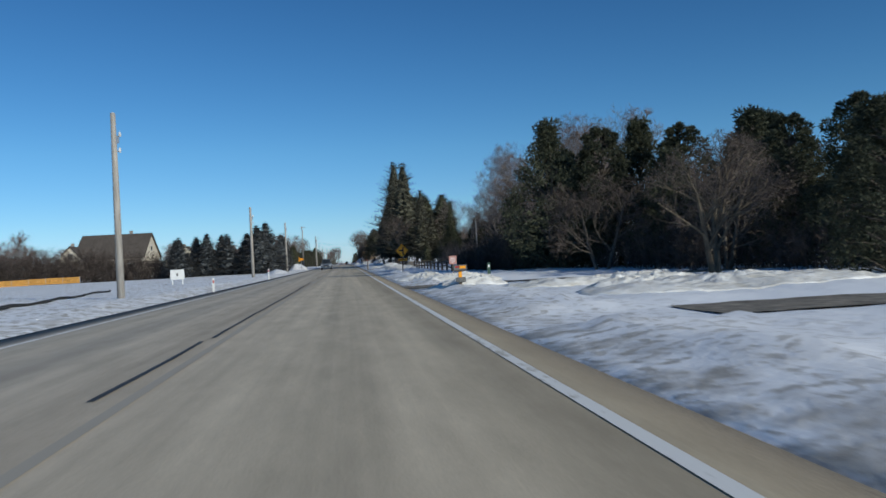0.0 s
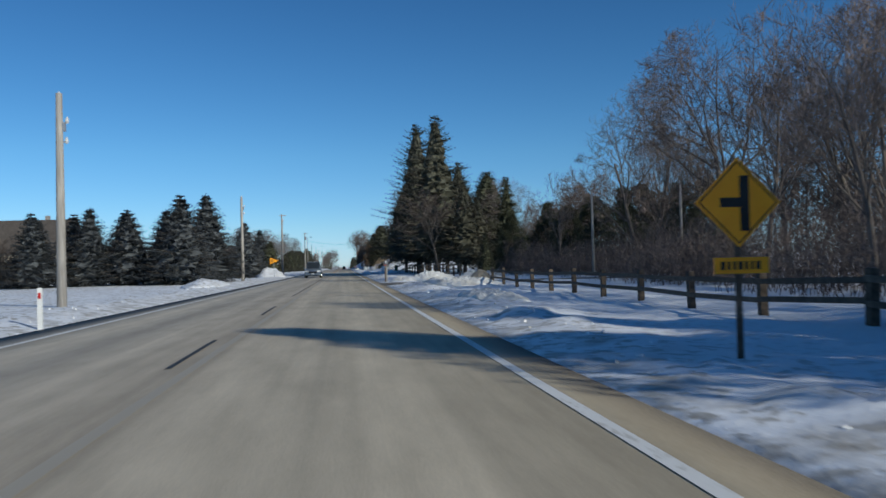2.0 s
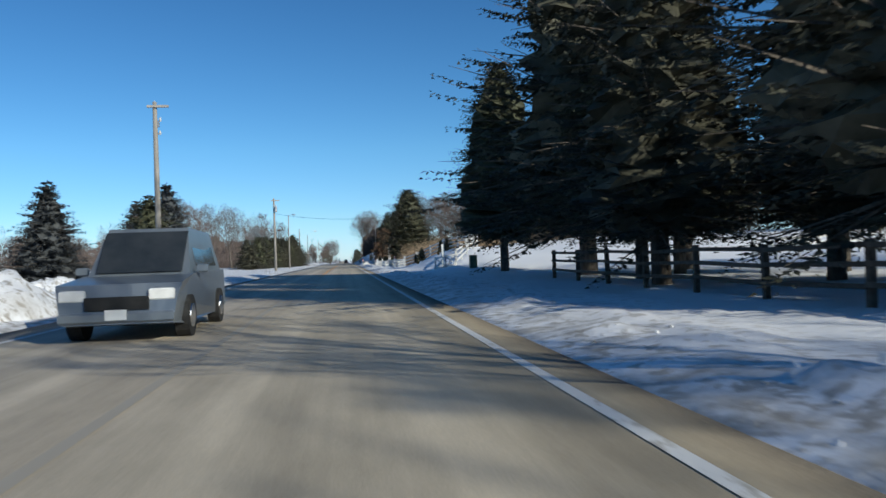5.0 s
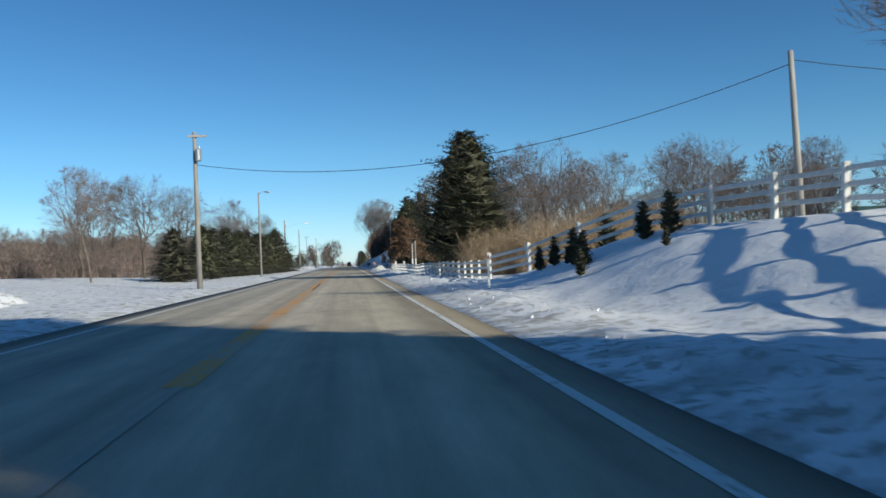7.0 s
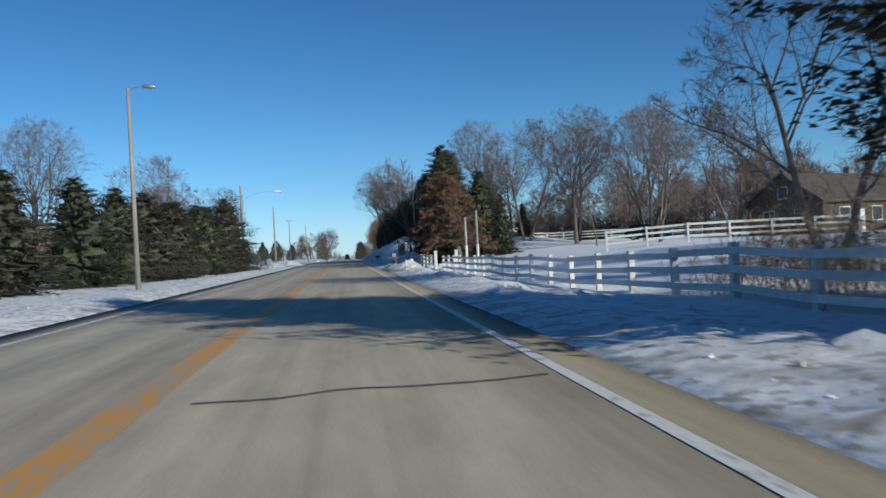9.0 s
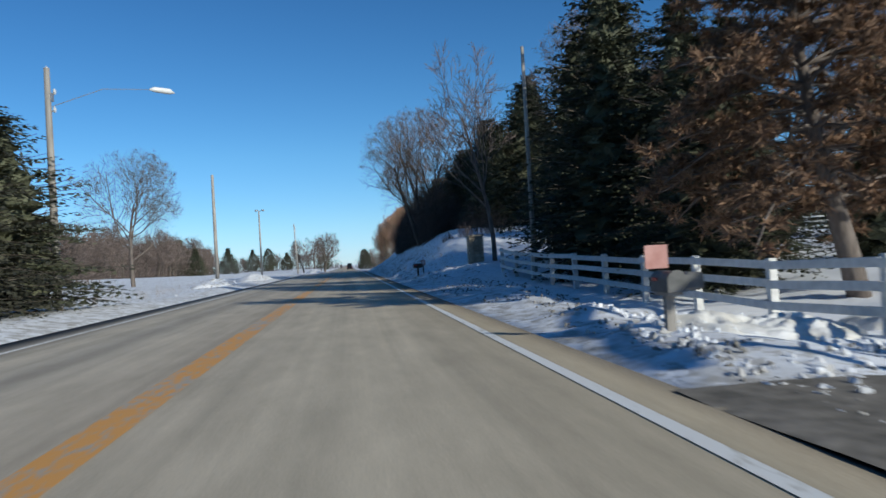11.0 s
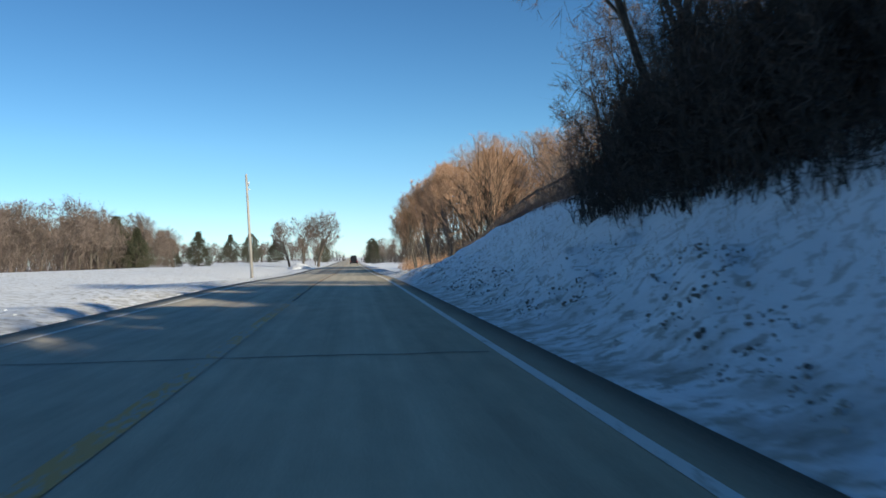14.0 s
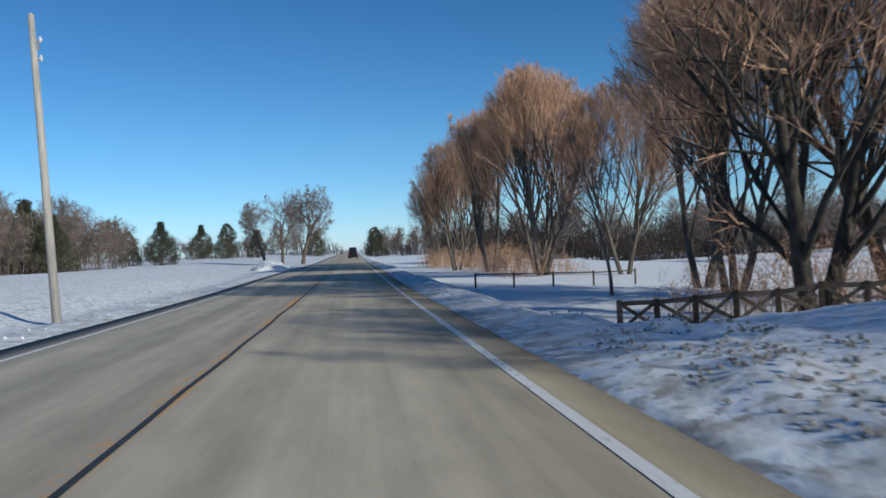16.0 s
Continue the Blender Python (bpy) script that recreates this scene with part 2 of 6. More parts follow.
SIGN_YELLOW = simple("yellow_sign_sheet", (0.88, 0.34, 0.012), (0.95, 0.40, 0.015), 3, 0.45)
SIGN_ORANGE = simple("orange_sign_sheet", (0.85, 0.33, 0.015), (0.95, 0.4, 0.02), 3, 0.45)
BLACK = simple("black_sign_film", (0.012, 0.012, 0.012), (0.025, 0.025, 0.025), 5, 0.5)
RED_SIGN = simple("faded_red_sign", (0.42, 0.2, 0.17), (0.56, 0.32, 0.28), 5, 0.5)
WHITE_PAINT = simple("white_paint", (0.68, 0.68, 0.66), (0.8, 0.8, 0.78), 5, 0.5)
DARK_GREEN = simple("dark_green_enamel", (0.03, 0.06, 0.045), (0.05, 0.1, 0.075), 5, 0.5)
MAILBOX_GREY = simple("mailbox_metal", (0.1, 0.1, 0.097), (0.18, 0.177, 0.17), 9, 0.6, 0.2)
STONE = simple("tan_stone", (0.22, 0.18, 0.13), (0.46, 0.39, 0.29), 5, 0.9, bmp=0.6, dist=0.02, per_object=0.25)
MORTAR = simple("mortar", (0.25, 0.24, 0.22), (0.36, 0.34, 0.31), 12, 0.95)
SIDING = simple("cream_siding", (0.5, 0.44, 0.34), (0.62, 0.56, 0.45), 2, 0.7)
ROOF = simple("brown_shingle", (0.06, 0.05, 0.043), (0.125, 0.105, 0.088), 4, 0.9, bmp=0.5)
GLASS_DARK = simple("window_glass", (0.02, 0.025, 0.03), (0.04, 0.045, 0.05), 2, 0.08, spec=0.6)
RUBBER = simple("tyre_rubber", (0.015, 0.015, 0.015), (0.035, 0.035, 0.035), 9, 0.85)
CAR_BLUE = simple("blue_grey_car_paint", (0.17, 0.2, 0.235), (0.21, 0.24, 0.275), 1.5, 0.3, 0.4, bmp=0)
CAR_DARK = simple("dark_car_paint", (0.012, 0.013, 0.016), (0.025, 0.026, 0.03), 1.5, 0.25, 0.3, bmp=0)
CHROME = simple("chrome", (0.5, 0.5, 0.5), (0.65, 0.65, 0.65), 5, 0.2, 1.0)
LAMP_LENS = simple("lamp_lens", (0.7, 0.7, 0.68), (0.8, 0.8, 0.78), 5, 0.2)
RED_LENS = simple("red_lens", (0.4, 0.02, 0.02), (0.5, 0.03, 0.03), 5, 0.2)


# ---- mesh helpers ----
class Shape:
    """Collects vertices and faces for one mesh."""

    def __init__(self):
        self.v, self.f, self.smooth = [], [], False

    def box(self, cx, cy, cz, sx, sy, sz, m=None, taper=1.0, bev=0.0):
        hx, hy, hz = sx / 2, sy / 2, sz / 2
        if bev:
            pts = []
            for z, k in ((-hz, bev), (-hz + bev, 0), (hz - bev, 0), (hz, bev)):
                t = taper if z > 0 else 1
                x, y = (hx - k) * t, (hy - k) * t
                pts += [(-x, -y, z), (x, -y, z), (x, y, z), (-x, y, z)]
        else:
            pts = [(s * hx * t, u * hy * t, w) for w, t in ((-hz, 1), (hz, taper)) for s, u in ((-1, -1), (1, -1), (1, 1), (-1, 1))]
        o = len(self.v)
        for p in pts:
            q = Vector(p)
            if m is not None:
                q = m @ q
            self.v.append((q.x + cx, q.y + cy, q.z + cz))
        rings = len(pts) // 4
        self.f.append((o + 3, o + 2, o + 1, o))
        for r in range(rings - 1):
            for i in range(4):
                j = (i + 1) % 4
                self.f.append((o + 4 * r + i, o + 4 * r + j, o + 4 * r + 4 + j, o + 4 * r + 4 + i))
        e = o + 4 * (rings - 1)
        self.f.append((e, e + 1, e + 2, e + 3))
        return self

    def tube(self, pts, radii, sides=6, cap=True):
        o, n = len(self.v), len(pts)
        pts = [Vector(p) for p in pts]
        for i, p in enumerate(pts):
            d = pts[min(i + 1, n - 1)] - pts[max(i - 1, 0)]
            d = d.normalized() if d.length > 1e-9 else Vector((0, 0, 1))
            a = d.cross(Vector((0, 0, 1)) if abs(d.z) < 0.9 else Vector((0, 1, 0))).normalized()
            b = d.cross(a)
            for k in range(sides):
                w = 2 * math.pi * k / sides
                q = p + (a * math.cos(w) + b * math.sin(w)) * radii[i]
                self.v.append((q.x, q.y, q.z))
        for i in range(n - 1):
            for k in range(sides):
                j = (k + 1) % sides
                self.f.append((o + i * sides + k, o + i * sides + j, o + (i + 1) * sides + j, o + (i + 1) * sides + k))
        if cap:
            self.f.append(tuple(o + k for k in reversed(range(sides))))
            self.f.append(tuple(o + (n - 1) * sides + k for k in range(sides)))
        return self

    def prism(self, poly, lo, hi, axis="x"):
        """A polygon drawn in the two other axes, drawn out along axis."""
        o, n = len(self.v), len(poly)
        for w in (lo, hi):
            for a, b in poly:
                self.v.append({"x": (w, a, b), "y": (a, w, b), "z": (a, b, w)}[axis])
        self.f.append(tuple(o + k for k in range(n)))
        self.f.append(tuple(o + n + k for k in reversed(range(n))))
        for k in range(n):
            j = (k + 1) % n
            self.f.append((o + k, o + n + k, o + n + j, o + j))
        return self

    def tri(self, a, b, c):
        o = len(self.v)
        self.v += [tuple(a), tuple(b), tuple(c)]
        self.f.append((o, o + 1, o + 2))

    def mesh(self, name, material):
        me = bpy.data.meshes.new(name)
        me.from_pydata(self.v, [], self.f)
        if material:
            me.materials.append(material)
        if self.smooth:
            me.polygons.foreach_set("use_smooth", [True] * len(me.polygons))
        me.update()
        return me


def part(name, shape, material, parent=None, label=""):
    me = shape if isinstance(shape, bpy.types.Mesh) else shape.mesh(name, material)
    ob = new(name, me)
    if parent is not None:
        ob.parent = parent
    if label:
        ob["label"] = label
    return ob


def thing(name, label, category, m=None, group="", kind=""):
    ob = new(name)
    ob.empty_display_size = 0.3
    if m is not None:
        ob.matrix_world = m
    return tagged(ob, label, category, group, kind)


def sstep(a, b, x):
    t = np.clip((np.asarray(x, float) - a) / (b - a), 0, 1)
    return t * t * (3 - 2 * t)


rng = np.random.default_rng(7)
LATTICE = rng.random((256, 256))


def vnoise(x, y):
    """Smooth value noise in -1..1."""
    x, y = np.asarray(x, float), np.asarray(y, float)
    xi, yi = np.floor(x).astype(int), np.floor(y).astype(int)
    fx, fy = x - xi, y - yi
    fx, fy = fx * fx * (3 - 2 * fx), fy * fy * (3 - 2 * fy)
    a, b = LATTICE[xi % 256, yi % 256], LATTICE[(xi + 1) % 256, yi % 256]
    c, d = LATTICE[xi % 256, (yi + 1) % 256], LATTICE[(xi + 1) % 256, (yi + 1) % 256]
    return 2 * ((a * (1 - fx) + b * fx) * (1 - fy) + (c * (1 - fx) + d * fx) * fy) - 1


def road_level(y):
    return -0.45 * sstep(365, 425, y) - 0.45 * sstep(425, 520, y)


ROAD_L, ROAD_R = -6.05, 2.42
DRIVES = [(11.2, 13.4, 6.0, 30.0), (28.0, 30.8, 2.4, 30.0), (92.2, 98.0, 2.4, 45.0), (264.3, 269.5, 2.4, 6.2)]


def ground_level(x, y):
    x, y = np.asarray(x, float), np.asarray(y, float)
    z = road_level(y) + 0.0 * x
    right = sstep(2.3, 3.8, x)
    left = sstep(-5.9, -7.4, x)
    big = vnoise(x / 9.0, y / 9.0)
    rough = vnoise(x * 1.1, y * 1.1) * 0.5 + vnoise(x * 2.7 + 9, y * 2.7) * 0.3 + vnoise(x * 5.3, y * 5.3 + 4) * 0.2
    drive = 0 * x
    for a, b, x0, x1 in DRIVES:
        drive = np.maximum(drive, sstep(a - 1.0, a + 0.2, y) * (1 - sstep(b - 0.2, b + 1.0, y)) * (1 - sstep(x1 - 2, x1, x)))
    # plough ridges beside the pavement
    near = np.exp(-((x - 3.8) / 1.0) ** 2) + 0.6 * np.exp(-((x + 7.4) / 1.1) ** 2)
    z = z + (near * (0.03 + 0.2 * np.abs(rough)) + (right * 0.08 + left * 0.12) + 0.05 * big * (right + left)) * (1 - drive * (x > 0))
    z = z + 0.1 * rough * (right + 0.35 * left) * (1 - sstep(14, 30, np.abs(x))) * (1 - drive * (x > 0))
    # the knoll with the white fence
    win = sstep(164, 185, y) * (1 - sstep(191, 207, y))
    far = sstep(150, 175, y) * (1 - sstep(205, 240, y))
    fade = 1 - sstep(60, 150, x)
    z = z + (1.75 * sstep(4.4, 10.5, x) * win + 0.7 * sstep(11, 24, x) * far) * fade
    # pasture rising away from the road
    z = z + (0.9 * sstep(6.4, 21, x) + 0.5 * sstep(12, 24, x) * sstep(285, 318, y)) * sstep(225, 255, y) * (1 - sstep(330, 370, y)) * fade
    z = z - 0.2 * sstep(3.6, 5.6, x) * sstep(225, 245, y) * (1 - sstep(276, 290, y))
    # cut bank under the conifers
    ends = (1 - sstep(362, 404, y)) * (1 - sstep(17.5, 25, x))
    bank = sstep(290, 313, y) * ends
    crest = 0.72 * sstep(286, 303, y) + 2.3 * sstep(299, 320, y)
    z = z + (crest * sstep(0, 1, (x - 2.7) / (3.4 + 2.0 * sstep(303, 322, y))) + 1.2 * sstep(8, 17, x) * sstep(310, 330, y)) * ends
    z = z + (0.2 * rough + 0.16 * np.abs(vnoise(x * 4.1 + 3, y * 3.3)) - 0.05) * sstep(2.7, 4.0, x) * bank * (1 - 0.6 * sstep(5.0, 7.0, x))
    # fields across the road swell towards the woods
    z = z + 1.6 * sstep(-9, -45, x) * sstep(320, 400, y) + 0.9 * sstep(-8, -30, x) * sstep(170, 210, y) * (1 - sstep(240, 270, y))
    # fields past the bank lie a little below the road
    z = z - 0.8 * sstep(3.0, 6.2, x) * sstep(391, 403, y) * fade
    # far ground: gentle swells
    out = sstep(60, 400, np.hypot(x, y - 200) * (np.abs(x) > 40))
    z = z + out * (0.9 * vnoise(x / 160.0, y / 160.0) - 1.3)
    # shallow ditch beside the last field
    z = z - 0.5 * np.exp(-((x + 10.2) / 2.6) ** 2) * sstep(372, 398, y) * (1 - sstep(440, 475, y))
    # trough under the pavement
    under = sstep(ROAD_L - 0.05, ROAD_L + 0.35, x) * (1 - sstep(ROAD_R - 0.35, ROAD_R + 0.05, x))
    return z - 0.22 * under


def gz(x, y):
    return float(ground_level(x, y))


def spread(inner, step, outer, n):
    """Even steps inside, widening steps outside."""
    a, b = inner
    mid = list(np.arange(a, b + 1e-6, step))
    k = np.linspace(0, 1, n + 1)[1:] ** 2.6
    return [a - (a - outer[0]) * t for t in k[::-1]] + mid + [b + (outer[1] - b) * t for t in k]


def sheet(xs, ys, level):
    X, Y = np.meshgrid(xs, ys)
    Z = level(X, Y)
    v = np.stack([X, Y, Z], -1).reshape(-1, 3)
    w = len(xs)
    i = (np.arange(len(ys) - 1)[:, None] * w + np.arange(w - 1)[None]).ravel()
    f = np.stack([i, i + 1, i + w + 1, i + w], -1)
    s = Shape()
    s.v, s.f, s.smooth = v.tolist(), f.tolist(), True
    return s


# ---- ground and road ----
ground = part("ground", sheet(spread((-11, 12), 0.28, (-2600, 2600), 28), spread((-8, 424), 0.55, (-1500, 4200), 36), ground_level), SNOW)
tagged(ground, "snow-covered roadside fields with plough ridges and grimy edges", "snowy ground", kind="structure")

road_y = spread((-20, 520), 4.0, (-400, 3200), 20)
edge_x = [ROAD_L, ROAD_L + 0.02, -5.2, -1.67, 1.85, ROAD_R - 0.02, ROAD_R]


def road_height(x, y):
    e = (x <= ROAD_L + 0.01) | (x >= ROAD_R - 0.01)
    return road_level(y) + 0.02 - 0.0 * x - 0.25 * e


road = part("road", sheet(edge_x, road_y, road_height), ROAD)
tagged(road, "worn grey-tan two-lane road with salt-bleached wheel tracks", "road", kind="structure")


def strip(name, x0, x1, y0, y1, material, label, lift=0.026, wob=0.0, seed=0):
    ys = list(np.arange(y0, y1, 1.5 if wob else 6.0)) + [y1]
    s = Shape()
    for i, y in enumerate(ys):
        d = wob * float(vnoise(y * 0.35 + seed * 7.7, seed)) + wob * 0.5 * float(vnoise(y * 1.3, seed * 3.1))
        z = float(road_level(y)) + lift
        s.v += [(x0 + d, y, z), (x1 + d, y, z)]
        if i:
            s.f.append((2 * i - 2, 2 * i - 1, 2 * i + 1, 2 * i))
    return tagged(part(name, s, material), label, "road marking", kind="structure")


strip("edge_line", 1.79, 1.91, -20, 900, WHITE_LINE, "worn white edge line on the road")
strip("edge_line", -5.26, -5.14, -20, 900, WHITE_LINE, "worn white edge line on the road")
strip("centre_line", -1.72, -1.60, -20, 176, FADED_YELLOW, "badly faded yellow centre line on the road")
strip("centre_line", -1.84, -1.50, 176, 330, YELLOW_LINE, "faded yellow centre line on the road")
strip("centre_line", -1.80, -1.56, 330, 900, BOLD_YELLOW, "faded yellow centre line on the road")
for n, (a, b, x) in enumerate([(7, 12, -1.98), (12.5, 46, -1.88), (57, 60.5, -1.95), (67, 71, -1.9), (79, 122, -1.93), (203, 214, -1.6), (318, 324, -1.8), (358, 440, -1.62)]):
    strip("tar_seam", x - 0.035, x + 0.035, a, b, TAR, "black tar-filled seam along the road", 0.031, 0.03, n)

def cross_seam(y0, x0, x1, slant, seed):
    s = Shape()
    xs = np.linspace(x0, x1, 14)
    for i, x in enumerate(xs):
        y = y0 + slant * (x - x0) + 0.12 * float(vnoise(x * 1.7, seed * 5.3))
        z = float(road_level(y)) + 0.028
        s.v += [(x, y - 0.025, z), (x, y + 0.025, z)]
        if i:
            s.f.append((2 * i - 2, 2 * i, 2 * i + 1, 2 * i - 1))
    tagged(part("road_crack", s, TAR), "thin dark crack across the road", "road crack", kind="structure")


for n, y in enumerate((25.5, 110, 187, 222, 262.3, 346, 404)):
    cross_seam(y, -5.0 if n % 3 else -1.2, 1.7 if n % 2 else 0.4, 0.05 * ((n % 5) - 2), n)

for a, b, x0, x1 in DRIVES:
    xs = np.linspace(x0 - 0.1, x1, 60)
    ys = np.linspace(a, b, 9)
    s = sheet(xs, ys, lambda X, Y: ground_level(np.maximum(X, 2.7), Y) + 0.03 + 0.015 * vnoise(X * 3, Y * 3))
    tagged(part("driveway", s, GRAVEL), "bare gravel driveway ploughed through the snow", "driveway", kind="structure")

# ---- trees ----
def rvec(r):
    return Vector((r.uniform(-1, 1), r.uniform(-1, 1), r.uniform(-1, 1)))


def conifer_meshes(name, h, radius, seed, needles, levels=34, per=9, droop=0.25, shape=0.85, bare=0.06, ragged=0.25, leaf=0.34, upturn=0.0, dense=1.0, core=0.5, pad=0.0):
    """Trunk and crown meshes of a conifer h metres high: whorls of boughs, each with rows of needle sprays."""
    r = random.Random(seed)
    trunk, crown = Shape(), Shape()
    lean = Vector((r.uniform(-0.02, 0.02), r.uniform(-0.02, 0.02), 0))
    pts = [lean * (k * h / 6) + Vector((0, 0, k * h / 6 - (0.15 if k == 0 else 0))) for k in range(7)]
    r0 = 0.018 * h + 0.05
    trunk.tube(pts, [r0 * (1.0 - 0.93 * k / 6) for k in range(7)], 7)
    trunk.smooth = True
    # uneven inner mass of shaded twigs round the trunk
    rows, cols = levels, 19
    for i in range(rows + 1):
        f = i / rows
        for k in range(cols):
            a = 6.28319 * (k + 0.5 * (i % 2)) / cols
            m = core * radius * max(0.0, 1 - f) ** shape * (0.4 + 0.6 * min(1, f / 0.12)) * r.uniform(0.6, 1.25) + 0.02
            z = h * (bare + (0.97 - bare) * f) + r.uniform(-0.4, 0.4) * h / rows * (i > 0)
            crown.v.append((lean.x * z + m * math.cos(a), lean.y * z + m * math.sin(a), z - droop * m * 0.6))
            if i:
                p, q = (i - 1) * cols, i * cols
                crown.f.append((p + k, p + (k + 1) % cols, q + (k + 1) % cols, q + k))
    for i in range(levels):
        f = (i + r.random()) / levels
        z = h * (bare + (1 - bare) * f)
        reach = radius * max(0.02, (1 - f)) ** shape * (0.35 + 0.65 * min(1, (f + 0.06) / 0.14))
        n = max(4, int(per * (0.55 + 0.45 * (1 - f))))
        a0 = r.random() * 6.28
        for k in range(n):
            a = a0 + 6.28 * k / n + r.uniform(-0.25, 0.25)
            L = reach * (1 + r.uniform(-ragged, ragged * 0.6)) * (0.5 if r.random() < ragged * 0.35 else 1) + 0.12
            out = Vector((math.cos(a), math.sin(a), 0))
            side = Vector((-out.y, out.x, 0))
            zz = min(h * 0.99, z + r.uniform(-0.5, 0.5) * h * (1 - bare) / levels)
            base = lean * zz + Vector((0, 0, zz))
            tilt = 0.35 * f - droop * (1 - f) + r.uniform(-0.24, 0.24)
            if L > 0.7:
                e = base + out * L * 0.9 + Vector((0, 0, tilt * L + upturn * L * 0.5))
                trunk.tube([base, e], [0.012 + 0.01 * L, 0.006], 3, False)
            hw = min(0.30 * L, 0.16 + 0.11 * L) * r.uniform(0.8, 1.2)
            hang = Vector((0, 0, -hw * r.uniform(0.35, 0.8)))

            def along(u):
                return base + out * (L * u) + Vector((0, 0, tilt * L * u + upturn * L * u * u * 0.5 - 0.05 * L * u * u))

            if pad == 0:
                # one flat bough body, its sides hanging a little
                o = len(crown.v)
                p1 = along(0.5)
                crown.v += [tuple(along(0.08)), tuple(p1 + side * hw + hang), tuple(p1 + Vector((0, 0, 0.05 * L))), tuple(p1 - side * hw + hang), tuple(along(0.93))]
                crown.f += [(o, o + 1, o + 2), (o, o + 2, o + 3), (o + 1, o + 4, o + 2), (o + 2, o + 4, o + 3)]
            else:
                # a feather of side shoots, longest near the middle
                count = max(3, int(0.75 * L / (pad * 0.36)))
                for s in range(count):
                    u = 0.25 + 0.72 * (s + r.random()) / count
                    p = along(u)
                    for sg in (-1, 1):
                        ln = pad * r.uniform(0.7, 1.25) * (1.25 - 0.75 * u)
                        d = (side * sg * r.uniform(0.5, 1.0) + out * r.uniform(0.5, 1.0) + Vector((0, 0, r.uniform(-0.55, 0.12)))).normalized()
                        wv = d.cross(Vector((r.uniform(-0.5, 0.5), r.uniform(-0.5, 0.5), 1))).normalized() * ln * 0.24
                        m, o = p + d * ln * 0.45, len(crown.v)
                        crown.v += [tuple(p), tuple(m + wv), tuple(p + d * ln), tuple(m - wv)]
                        crown.f += [(o, o + 1, o + 2), (o, o + 2, o + 3)]
            steps = max(3, int(L / (0.30 * leaf / 0.34) * dense))
            for s in range(steps):
                u = (s + 0.7 + 0.4 * r.random()) / steps
                if u < 0.38 and L > 1.0:
                    continue
                c = base + out * (L * u) + Vector((0, 0, tilt * L * u + upturn * L * u * u * 0.5 - 0.05 * L * u * u))
                w = leaf * (1.1 - 0.5 * u) * r.uniform(0.75, 1.2) * (0.6 + 0.4 * min(1, L))
                wide = hw * (1.15 - abs(u - 0.5) * 1.3)
                for sg in (-1, 1):
                    q = c + side * sg * wide * r.uniform(0.2, 0.75) + hang * 0.4
                    tip = q + side * sg * w * r.uniform(0.4, 0.9) + out * w * r.uniform(0.3, 0.8) + Vector((0, 0, w * r.uniform(-0.5, 0.2)))
                    wd = out * (w * 0.26) + Vector((0, 0, w * r.uniform(0.05, 0.3)))
                    crown.tri(q - wd, q + wd, tip)
                tip = c + out * w * 0.9 + Vector((0, 0, w * r.uniform(-0.6, 0.4)))
                wd = side * (w * 0.2) + Vector((0, 0, w * 0.1))
                crown.tri(c - wd, c + wd, tip)
    # leader
    for k in range(14):
        a = r.random() * 6.28
        c = lean * h + Vector((0, 0, h * (1 - 0.003 * k) - 0.05 * k))
        o = Vector((math.cos(a), math.sin(a), 0.5)) * (0.1 + 0.02 * k)
        crown.tri(c + Vector((0, 0, 0.12)), c - Vector((0.03, 0, 0)), c + o)
    return trunk.mesh(name + "_trunk", BARK), crown.mesh(name + "_crown", needles)


